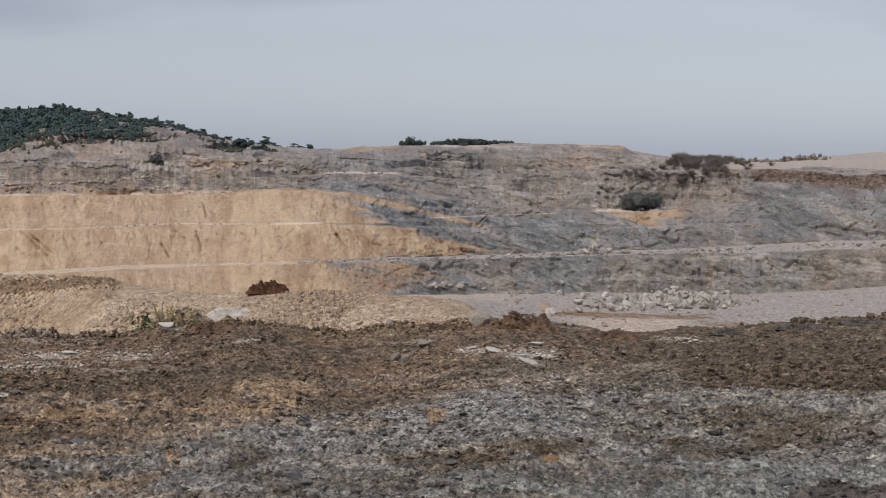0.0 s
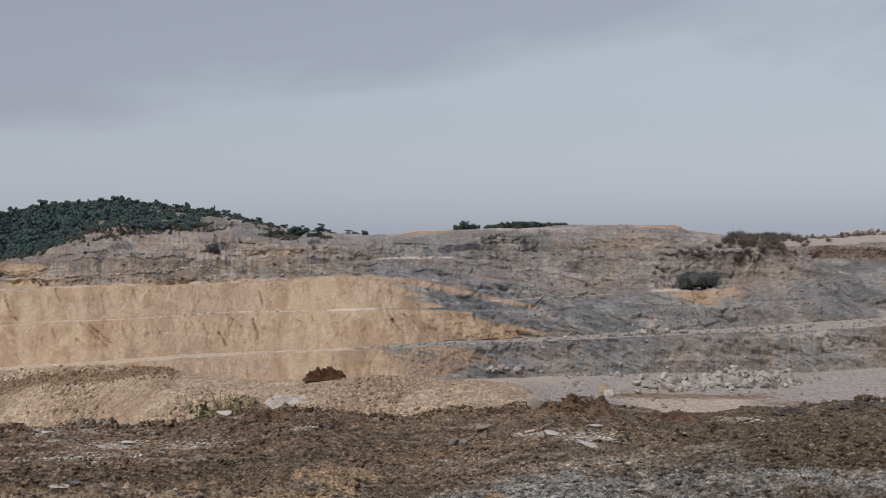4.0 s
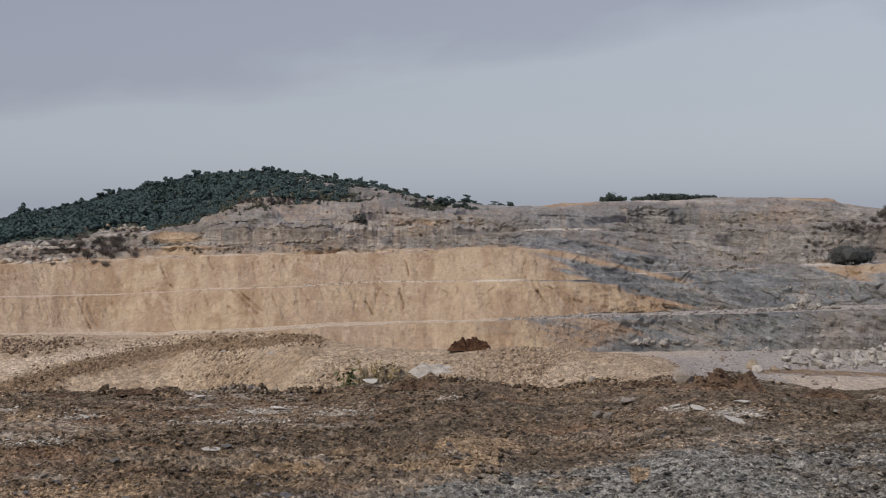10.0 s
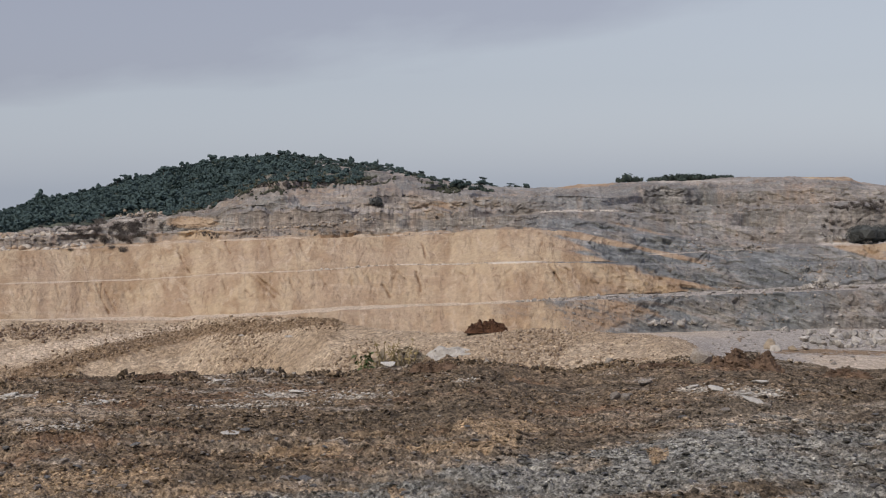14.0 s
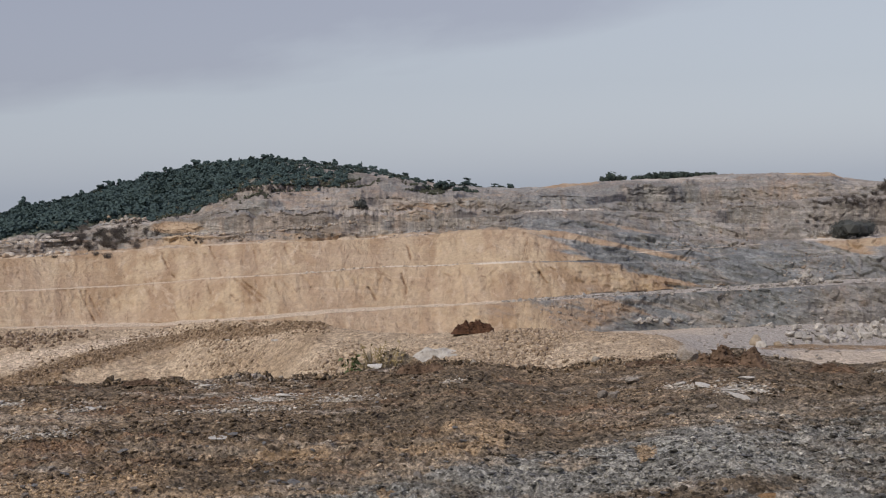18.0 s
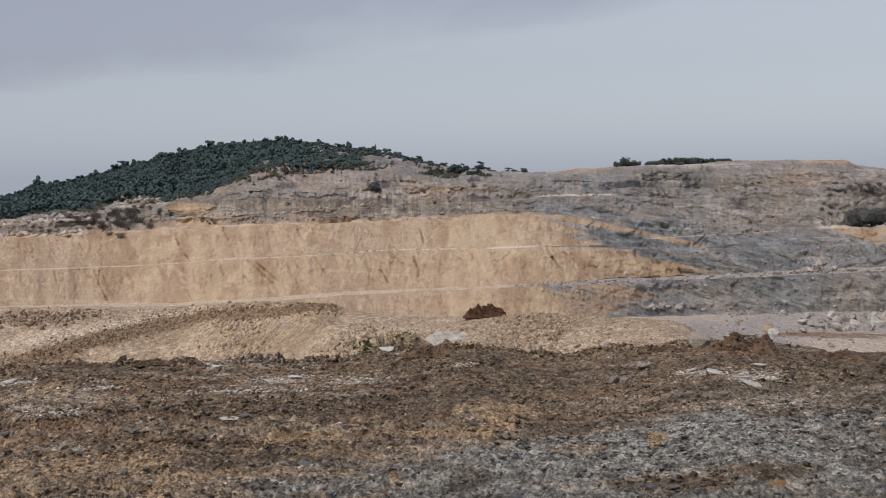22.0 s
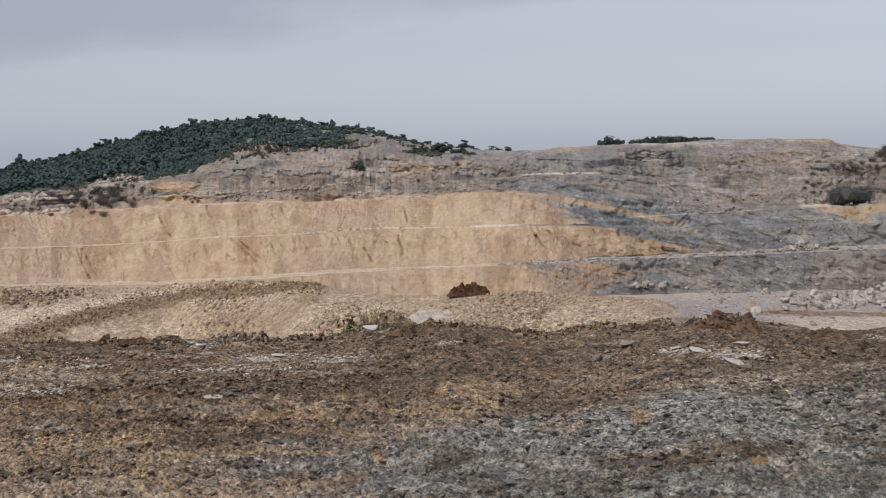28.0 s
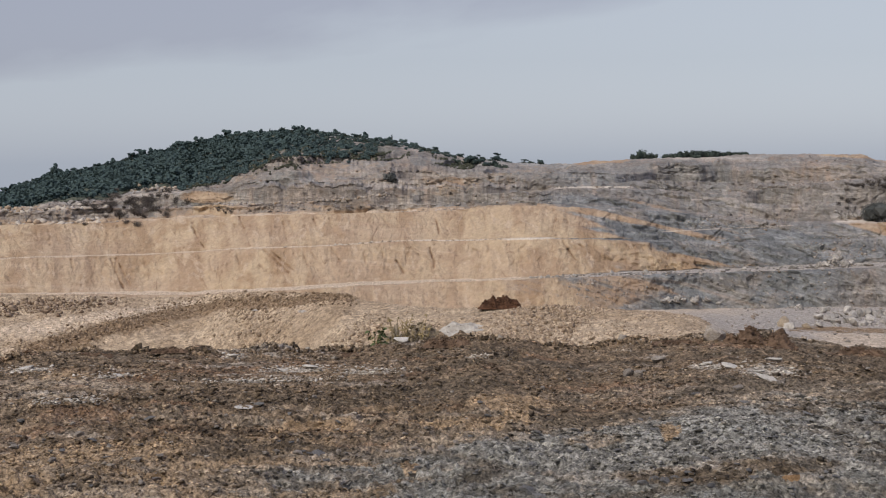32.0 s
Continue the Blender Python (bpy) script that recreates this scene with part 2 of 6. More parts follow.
    height = s.math("ADD", s.math("ADD", s.math("MULTIPLY", beds, s.math("SUBTRACT", 1.0, s.math("MULTIPLY", s.mask("buff"), 0.75, True))), s.math("MULTIPLY", thin, s.math("SUBTRACT", 0.5, s.math("MULTIPLY", s.mask("buff"), 0.4, True)))), s.math("ADD", s.math("MULTIPLY", fine, 0.5), s.math("MULTIPLY", marks, 0.8)))
    s.bump(height, 0.6, 0.9)
    return s.done(colour, 0.96)


def spoil_material():
    """Tipped and driven-over ground: buff gravel, pale dust and brown soil."""
    s = Shader("spoil_gravel")
    patch = s.noise(0.16, 5, 0.65, None, 0.5)
    specks = s.noise(2.6, 5, 0.75)
    pebbles = s.cells(3.2, None, "Color")
    warm = s.mix(s.span(patch, 0.35, 0.65), (0.355, 0.262, 0.172), (0.47, 0.366, 0.256))
    cool = s.mix(s.span(patch, 0.35, 0.65), (0.34, 0.29, 0.245), (0.47, 0.405, 0.345))
    colour = s.mix(s.span(s.math("ADD", s.mask("buff"), s.math("MULTIPLY", s.math("SUBTRACT", s.noise(0.3, 5, 0.7), 0.5), 0.9)), 0.3, 0.7), cool, warm)
    colour = s.mix(s.span(s.math("ADD", s.mask("dust"), s.math("MULTIPLY", s.math("SUBTRACT", s.noise(0.22, 5, 0.65, None, 0.8), 0.5), 1.2)), 0.4, 0.8), colour, s.mix(s.mask("buff"), (0.352, 0.312, 0.271), (0.54, 0.425, 0.31)))
    soil = s.math("ADD", s.mask("soil"), s.math("MULTIPLY", s.math("SUBTRACT", s.noise(0.35, 6, 0.75, None, 0.7), 0.5), 1.9))
    colour = s.mix(s.span(soil, 0.38, 0.66), colour, s.mix(s.span(specks, 0.35, 0.65), (0.145, 0.094, 0.053), (0.33, 0.232, 0.145)))
    speck = s.math("MULTIPLY", s.math("SUBTRACT", s.mask("dust"), 0.95), -1.0, True)
    colour = s.mix(s.math("MULTIPLY", speck, s.span(specks, 0.50, 0.66, 0, 0.7)), colour, (0.17, 0.125, 0.085))
    colour = s.tone(colour, s.span(s.noise(5.0, 4, 0.75), 0.28, 0.72, 0.62, 1.36))
    n = s.n("ShaderNodeSeparateColor")
    s.put(pebbles, n.inputs[0])
    colour = s.tone(colour, s.span(n.outputs[0], 0, 1, 0.78, 1.22))
    s.bump(s.math("ADD", specks, s.math("MULTIPLY", s.noise(0.8, 4, 0.6), 0.4)), 0.22, 1.0)
    return s.done(colour, 0.97)


def dirt_material(loose=False):
    """The churned field: brown soil, grey crushed rock and ochre patches; loose: its clods, each with its own shade."""
    s = Shader("loose_clods" if loose else "churned_dirt")
    # the dark ends of the grain mixes also paint shade between the crumbs
    grain = s.noise(9.0, 6, 0.75)
    grey = s.mix(s.span(grain, 0.32, 0.68), (0.092, 0.085, 0.072), (0.47, 0.44, 0.38))
    dust = s.mix(s.span(grain, 0.32, 0.68), (0.105, 0.101, 0.088), (0.41, 0.40, 0.347))
    grey = s.mix(s.span(s.math("ADD", s.mask("dust"), s.math("MULTIPLY", s.math("SUBTRACT", s.noise(1.3, 5, 0.7), 0.5), 1.3)), 0.3, 0.8), grey, dust)
    brown = s.mix(s.span(grain, 0.32, 0.68), (0.050, 0.034, 0.020), (0.355, 0.257, 0.166))
    mud = s.mix(s.span(grain, 0.32, 0.68), (0.135, 0.109, 0.079), (0.56, 0.44, 0.318))
    ochre = s.mix(s.span(grain, 0.3, 0.7), (0.245, 0.16, 0.086), (0.54, 0.39, 0.245))
    patch = s.math("ADD", s.math("SUBTRACT", s.noise(1.0, 5, 0.65, s.scaled((0.25, 0.6, 0.3)), 0.6), 0.5), s.math("MULTIPLY", s.math("SUBTRACT", s.noise(1.6, 5, 0.7, s.scaled((0.7, 1.3, 1)), 0.5), 0.5), 0.8))
    pick = s.math("ADD", s.mask("soil"), s.math("MULTIPLY", patch, 1.45))
    colour = s.mix(s.span(pick, 0.04, 0.42), grey, mud)
    colour = s.mix(s.span(pick, 0.44, 0.80), colour, brown)
    rust = s.mix(s.span(grain, 0.32, 0.68), (0.10, 0.052, 0.028), (0.36, 0.215, 0.125))
    colour = s.mix(s.math("MULTIPLY", s.span(s.noise(1.0, 6, 0.7, s.scaled((0.55, 1.0, 0.5), (0, 0, -6)), 0.9), 0.53, 0.63, 0, 0.65), s.span(pick, 0.1, 0.5)), colour, rust)
    chalk = s.mix(s.span(grain, 0.32, 0.68), (0.26, 0.215, 0.165), (0.62, 0.53, 0.43))
    colour = s.mix(s.math("MULTIPLY", s.span(s.noise(1.0, 6, 0.72, s.scaled((0.6, 1.7, 0.5), (0, 0, 5)), 0.8), 0.56, 0.66, 0, 0.8), s.span(pick, 0.05, 0.3)), colour, chalk)
    colour = s.mix(s.span(s.math("ADD", s.mask("chalk"), s.math("MULTIPLY", s.math("SUBTRACT", s.noise(2.2, 6, 0.72, s.scaled((0.7, 1.4, 1)), 0.5), 0.5), 1.3)), 0.38, 0.72, 0, 0.85), colour, s.mix(s.span(grain, 0.32, 0.68), (0.30, 0.26, 0.21), (0.68, 0.61, 0.52)))
    strip = s.noise(1.0, 5, 0.7, s.scaled((0.55, 1.5, 0.5), (0, 0, 8)), 0.8)
    colour = s.mix(s.span(strip, 0.54, 0.68, 0, 0.55), colour, s.mix(s.span(grain, 0.32, 0.68), (0.066, 0.049, 0.033), (0.25, 0.190, 0.132)))
    damp = s.mix(s.span(grain, 0.32, 0.68), (0.052, 0.040, 0.027), (0.205, 0.160, 0.111))
    colour = s.mix(s.span(s.noise(1.0, 6, 0.68, s.scaled((0.42, 0.85, 0.5), (0, 0, 10)), 0.7), 0.51, 0.60, 0, 0.75), colour, damp)
    floury = s.mix(s.span(grain, 0.32, 0.68), (0.22, 0.213, 0.188), (0.47, 0.455, 0.405))
    colour = s.mix(s.math("MULTIPLY", s.span(s.noise(1.0, 6, 0.7, s.scaled((0.5, 1.3, 0.5), (0, 0, -4)), 0.6), 0.54, 0.66, 0, 0.7), s.span(pick, 0.4, 0.1)), colour, floury)
    wet = s.mix(s.span(grain, 0.32, 0.68), (0.052, 0.038, 0.024), (0.245, 0.185, 0.124))
    colour = s.mix(s.span(s.math("ADD", s.mask("slate"), s.math("MULTIPLY", patch, 1.2)), 0.25, 0.65), colour, wet)
    colour = s.mix(s.span(s.math("ADD", s.mask("ochre"), s.math("MULTIPLY", s.math("SUBTRACT", s.noise(1.1, 6, 0.7, None, 0.7), 0.5), 1.6)), 0.38, 0.66, 0, 0.85), colour, ochre)
    colour = s.mix(s.span(s.noise(12.0, 5, 0.7), 0.63, 0.74, 0, 0.6), colour, (0.36, 0.325, 0.285))
    shaded_grit = s.noise(30.0, 5, 0.75)
    # low spots are coloured much darker, as painted shade in gaps between clods
    colour = s.tone(colour, s.span(shaded_grit, 0.3, 0.7, 0.28, 1.74))
    if loose:
        colour = s.tone(colour, s.span(s.island(), 0, 1, 0.45, 1.7))
        colour = s.mix(s.span(s.math("FRACT", s.math("MULTIPLY", s.island(), 13.7)), 0.96, 0.97), colour, (0.40, 0.35, 0.29))
    s.bump(s.math("ADD", s.math("MULTIPLY", shaded_grit, 0.5), grain), 0.06, 1.0)
    return s.done(colour, 0.97)


def stone_material(name, low, high, warm, scale):
    """Loose stones, each piece with its own shade."""
    s = Shader(name)
    pick = s.island()
    colour = s.mix(pick, low, high)
    colour = s.mix(s.span(s.math("FRACT", s.math("MULTIPLY", pick, 7.31)), 0.62, 0.75), colour, warm)
    n = s.noise(scale, 5, 0.65)
    colour = s.tone(colour, s.span(n, 0.3, 0.7, 0.72, 1.2))
    s.bump(n, 0.3 / scale, 0.7)
    return s.done(colour, 0.93)


def boulder_material(name, low, high, scale):
    s = Shader(name)
    colour = s.mix(s.each(), low, high)
    n = s.noise(scale, 6, 0.65)
    colour = s.mix(s.span(s.noise(scale * 0.35, 4, 0.6), 0.5, 0.75, 0, 0.6), colour, (0.36, 0.27, 0.18))
    colour = s.tone(colour, s.span(n, 0.28, 0.72, 0.62, 1.22))
    s.bump(n, 0.4 / scale, 0.9)
    return s.done(colour, 0.92)


def soil_material(name, low, high, scale):
    s = Shader(name)
    n = s.noise(scale, 6, 0.7)
    colour = s.mix(s.span(n, 0.3, 0.7), low, high)
    s.bump(n, 0.5 / scale, 1.0)
    return s.done(colour, 0.98)


def leaf_material(name, low, high):
    s = Shader(name)
    colour = s.mix(s.island(), low, high)
    colour = s.tone(colour, s.span(s.each(), 0, 1, 0.7, 1.25))
    s.bsdf.inputs["Specular IOR Level"].default_value = 0.08
    return s.done(colour, 0.95)


ROCK, SPOIL, DIRT, LOOSE = rock_face_material(), spoil_material(), dirt_material(), dirt_material(True)
PALE_GRAVEL = stone_material("pale_gravel", (0.34, 0.30, 0.25), (0.64, 0.58, 0.50), (0.34, 0.265, 0.19), 20.0)
RUBBLE = stone_material("buff_rubble", (0.28, 0.205, 0.14), (0.46, 0.355, 0.25), (0.24, 0.175, 0.12), 2.5)
GREY_RUBBLE = stone_material("grey_rubble", (0.20, 0.18, 0.16), (0.42, 0.37, 0.32), (0.26, 0.20, 0.15), 1.4)
LEDGE_RUBBLE = stone_material("ledge_rubble", (0.34, 0.28, 0.22), (0.52, 0.46, 0.39), (0.36, 0.27, 0.19), 1.4)
LIMESTONE = boulder_material("limestone", (0.27, 0.248, 0.22), (0.50, 0.455, 0.40), 1.6)
PALE_STONE = boulder_material("pale_stone", (0.56, 0.52, 0.46), (0.70, 0.65, 0.58), 26.0)
FIELD_STONE = boulder_material("field_stone", (0.30, 0.26, 0.22), (0.46, 0.40, 0.34), 12.0)
GREY_STONE = boulder_material("grey_stone", (0.16, 0.155, 0.15), (0.30, 0.29, 0.28), 12.0)
OCHRE_STONE = boulder_material("ochre_stone", (0.44, 0.27, 0.14), (0.50, 0.32, 0.18), 9.0)
DARK_SOIL = soil_material("red_brown_soil", (0.045, 0.022, 0.013), (0.13, 0.065, 0.036), 3.0)
CLOD_SOIL = soil_material("brown_soil", (0.06, 0.038, 0.024), (0.20, 0.13, 0.085), 9.0)
HUMP_SOIL = soil_material("weedy_spoil", (0.15, 0.12, 0.08), (0.42, 0.34, 0.24), 9.0)
GREY_SOIL = soil_material("grey_soil", (0.05, 0.043, 0.037), (0.16, 0.142, 0.125), 9.0)
BARK = soil_material("bark", (0.05, 0.04, 0.032), (0.12, 0.10, 0.085), 6.0)
PINE_LEAF = leaf_material("pine_foliage", (0.050, 0.072, 0.069), (0.060, 0.084, 0.080))
OAK_LEAF = leaf_material("scrub_foliage", (0.030, 0.042, 0.037), (0.062, 0.076, 0.062))
SCRUB_LEAF = leaf_material("olive_scrub", (0.050, 0.058, 0.040), (0.115, 0.112, 0.080))
BUSH_LEAF = leaf_material("dark_bush_foliage", (0.046, 0.049, 0.046), (0.074, 0.076, 0.071))
DRY_LEAF = leaf_material("dry_twigs", (0.085, 0.072, 0.063), (0.16, 0.138, 0.12))
WEED_LEAF = leaf_material("weed_leaf", (0.05, 0.068, 0.03), (0.11, 0.13, 0.06))
STRAW = leaf_material("straw", (0.20, 0.15, 0.07), (0.36, 0.28, 0.15))


# ---- noise on arrays ----
def lattice(ix, iy, iz):
    h = (ix * 374761393 + iy * 668265263 + iz * 2147483647 + 974711) & 0xFFFFFFFF
    h = ((h ^ (h >> 13)) * 1274126177) & 0xFFFFFFFF
    h = ((h ^ (h >> 16)) * 2246822519) & 0xFFFFFFFF
    return ((h ^ (h >> 15)) & 0xFFFFFF) / float(0xFFFFFF) * 2 - 1


def value_noise(x, y, z):
    fx, fy, fz = np.floor(x), np.floor(y), np.floor(z)
    ix, iy, iz = fx.astype(np.int64), fy.astype(np.int64), fz.astype(np.int64)
    u, v, w = x - fx, y - fy, z - fz
    u, v, w = (a * a * (3 - 2 * a) for a in (u, v, w))
    total = 0.0
    for dx, wx in ((0, 1 - u), (1, u)):
        for dy, wy in ((0, 1 - v), (1, v)):
            for dz, wz in ((0, 1 - w), (1, w)):
                total = total + lattice(ix + dx, iy + dy, iz + dz) * wx * wy * wz
    return total


def fbm(x, y, z, octaves=4, gain=0.5):
    x, y, z = np.broadcast_arrays(np.asarray(x, float), np.asarray(y, float), np.asarray(z, float))
    total, amp = np.zeros(x.shape), 1.0
    for k in range(octaves):
        total += amp * value_noise(x + 17.3 * k, y - 9.1 * k, z + 5.7 * k)
        x, y, z, amp = x * 2.03, y * 2.03, z * 2.03, amp * gain
    return total


def smooth(a, lo, hi):
    u = np.clip((a - lo) / (hi - lo), 0, 1)
    return u * u * (3 - 2 * u)


# ---- the lie of the land: crest and toe lines of the quarry ----
# bearing from the standpoint (degrees, right is plus) and the angle above eye level (degrees)
LIP = [(-34, -7.9), (-28.3, -7.82), (-26, -7.58), (-21.5, -7.70), (-18, -7.80), (-13.7, -7.88), (-10.7, -7.63), (-9.1, -7.43), (-7.2, -7.56), (-5.3, -7.83), (-3.4, -7.92), (-1.5, -7.66), (1.1, -7.44), (3.5, -7.25), (6.6, -7.66), (7.8, -7.72), (9.9, -7.58), (11.6, -7.52), (13.4, -7.17), (15.6, -6.93), (18.2, -6.51), (24, -6.4)]
MOUND = [(-28.2, -5.10), (-25.4, -5.28), (-23.2, -5.48), (-21.8, -5.55), (-20.5, -5.58), (-19.1, -5.43), (-17.2, -5.42), (-15.4, -5.52), (-14, -5.60), (-13.3, -5.78), (-12.3, -5.92), (-10.9, -6.08), (-9.5, -6.12), (-6.6, -6.12), (-5.4, -6.08), (-4.6, -6.11), (-2.2, -6.22), (0.2, -6.42), (1.1, -6.62), (1.6, -6.90), (2.1, -7.3), (5, -7.7), (12, -7.7), (18, -7.1)]
TOE = [(-28.2, -5.40), (-21.5, -5.75), (-14.4, -6.0), (-9.5, -6.3), (-4.5, -6.34), (-2.2, -6.29), (0.2, -6.27), (5.2, -6.11), (9.9, -6.01), (12.2, -5.94), (15.6, -5.72), (18.2, -5.40)]
ROAD_EDGE = [(-28.2, -5.18), (-20.3, -5.43), (-18, -5.40), (-15.6, -5.35), (-13.2, -5.17), (-10.1, -5.09), (-6.3, -5.02), (-2, -4.81), (2.8, -4.66), (7.5, -4.47), (9.9, -4.32), (14.4, -4.10), (18.1, -3.89)]
ROAD_BACK = [(-28.2, -5.11), (-20.3, -5.30), (-18, -5.25), (-15.6, -5.17), (-13.2, -5.03), (-10.1, -4.97), (-6.3, -4.92), (-2, -4.69), (2.8, -4.49), (7.5, -4.23), (9.9, -4.11), (14.4, -3.77), (18.1, -3.57)]
LEDGE = [(-28.1, -3.75), (-21.4, -3.74), (-17.9, -3.60), (-15.3, -3.56), (-12, -3.39), (-5.3, -3.31), (-2, -3.41), (2.8, -3.49), (6.3, -3.36), (9.8, -3.17), (14.4, -2.94), (18.1, -2.73)]
CREST = [(-28.1, -2.39), (-25.5, -2.42), (-23, -2.37), (-19.1, -2.25), (-14.4, -2.20), (-9.6, -2.06), (-6.8, -1.88), (-2, -2.07), (0.4, -2.19), (2.7, -2.49), (5.1, -2.74), (9.3, -2.54), (11, -2.35), (13.2, -2.35), (15.5, -2.02), (18, -1.82)]
UPPER = [(-28.1, -1.80), (-21.4, -1.87), (-17.9, -1.71), (-15.3, -1.75), (-12, -1.43), (-9.1, -1.52), (-4.4, -1.22), (-2, -1.22), (0.3, -1.47), (2.7, -1.35), (5.1, -1.01), (8.8, -0.91), (11.2, -0.80), (15.4, -0.78), (16.3, -0.92), (18, -0.94)]
BROW = [(-28.1, -1.76), (-26.8, -1.67), (-25.9, -1.40), (-23.6, -1.35), (-22.9, -1.07), (-21.6, -0.86), (-20.7, -0.95), (-19, -0.60), (-18.1, -0.22), (-16.7, 0.47), (-15.3, 0.66), (-11.8, 0.59), (-10.4, 0.38), (-8.9, 0.0), (-6.8, -0.20), (-5.1, -0.27), (-3.2, -0.11), (-0.2, -0.12), (4.2, 0.09), (7.5, 0.03), (7.9, -0.26), (9.1, -0.41), (10.7, -0.50), (12.7, -0.50), (18, -0.31)]
SKYLINE = [(-34, -2.6), (-28, -1.40), (-27.2, -0.97), (-25.8, -0.47), (-23.6, -0.10), (-22.2, 0.32), (-20.6, 0.70), (-19, 1.04), (-17.4, 1.20), (-15.7, 1.28), (-12.7, 0.90), (-10.4, 0.48), (-8.9, 0.12), (-6.8, -0.12), (-5.1, -0.18), (-3.2, -0.04), (-0.2, 0.0), (4.2, 0.16), (7.5, 0.10), (7.9, -0.10), (9.1, -0.32), (12.7, -0.45), (14.3, -0.36), (16.5, -0.12), (18, -0.06)]

FIELD_R = 15.6
STEP = 0.045
az = np.concatenate([np.arange(-31.5, 21.5, STEP), np.arange(21.5, 328.5, 2.5)])
NC = len(az)
bearing = np.where(az > 180, az - 360, az)
# the same, but running back evenly behind the standpoint
round_b = np.where(az > 21.5, 21.5 - 53.0 * (az - 21.5) / 307.0, az)
signed = round_b


def line(points):
    xs, ys = zip(*points)
    fine = np.linspace(-40, 30, 1401)
    v = np.interp(fine, xs, ys)
    k = np.hanning(13)
    v = np.convolve(np.pad(v, 6, mode="edge"), k / k.sum(), "valid")
    return np.interp(signed, fine, v)


# the benches run nearly straight across the view, and close round behind
stretch = 1 / np.maximum(np.cos(np.radians(bearing + 6)), 0.62) * (1 + 0.02 * np.sin(np.radians(signed * 11)) + 0.012 * np.sin(np.radians(signed * 31 + 50)))


def by(points):
    return line(points)


# rings: radius, angle; then the rows between one ring and the next
mound_r = by([(-34, 128), (-20, 125), (-14, 104), (-8, 96), (0, 90), (6, 96), (20, 110)])
brow_r = by([(-34, 250), (-24, 252), (-18, 285), (-14, 300), (-8, 310), (6, 300), (9, 325), (20, 340)])
sky_r = by([(-34, 430), (-24, 440), (-18, 450), (-12, 430), (-8, 360), (6, 345), (9, 400), (20, 420)])
lip = line(LIP)
crumble = fbm(az * 0.9, 0 * az, 3.1, 4)


def flat(el, r0, r1, drop=0.0):
    """The angle at r1 of a bench that runs level from r0."""
    return np.degrees(np.arctan((r0 * np.tan(np.radians(el)) - drop) / r1))


ones = np.ones(NC)
toe, edge, back, ledge, crest, upper, brow, skyl = (line(a) for a in (TOE, ROAD_EDGE, ROAD_BACK, LEDGE, CREST, UPPER, BROW, SKYLINE))
upper = np.maximum(upper, crest + 0.12)
brow = np.maximum(brow, upper + 0.06)
skyl = np.maximum(skyl, brow - 0.02)
tier = upper + np.minimum(0.66 * (brow - upper), 0.95) * (1 - 0.8 * smooth(signed, 9.5, 11)) + 0.10 * fbm(az * 0.5, 0 * az, 8.0, 3)
tier = np.minimum(tier, brow - 0.02)
rings = [
    # name, radius, angle, rows up to it, roughness outwards, roughness upwards
    ("behind_lip", 19.0 * ones, flat(lip, FIELD_R, 19.0, 0.9), 8, 0.0, 0.10),
    ("foot", mound_r - 13, np.minimum(lip - 0.45, -7.9), 14, 0.0, 0.25),
    ("mound", mound_r, line(MOUND), 72, 0.0, 0.12),
    ("dip", (mound_r + 12), flat(line(MOUND), mound_r, mound_r + 12, 1.9), 8, 0.0, 0.2),
    ("toe", 155 * stretch, toe, 34, 0.0, 0.08),
    ("edge", 159.5 * stretch, edge, 44, 0.75, 0.12),
    ("back", 171 * stretch, back, 10, 0.0, 0.10),
    ("ledge", 178 * stretch, ledge, 42, 0.9, 0.12),
    ("ledge_back", 180.6 * stretch, flat(ledge, 178, 180.6), 4, 0.0, 0.10),
    ("crest", 190 * stretch, crest, 42, 0.9, 0.16),
    ("crest_back", 202 * stretch, flat(crest, 190, 202), 8, 0.0, 0.20),
    ("upper", (203.6 + 6.4 * smooth(signed, -7, -3)) * stretch, upper, 38, 0.9, 0.3),
    ("upper_back", 221 * stretch, np.minimum(flat(upper, 210, 221), tier - 0.02), 9, 0.0, 0.3),
    ("tier", (223.0 + 3 * smooth(signed, -7, -3)) * stretch, tier, 46, 1.0, 0.25),
    ("tier_back", 238 * stretch, np.minimum(flat(tier, 226, 238), brow - 0.01), 8, 0.0, 0.35),
    ("brow", np.maximum(brow_r, 246) * stretch, brow, 58, 1.3, 0.34),
    ("skyline", sky_r * stretch, skyl, 44, 0.0, 0.35),
    ("far_slope", 700 * stretch, np.minimum(skyl - 1.6, -1.5), 10, 0.0, 1.0),
    ("horizon", 3600 * ones, -1.1 * ones, 8, 0.0, 4.0),
]

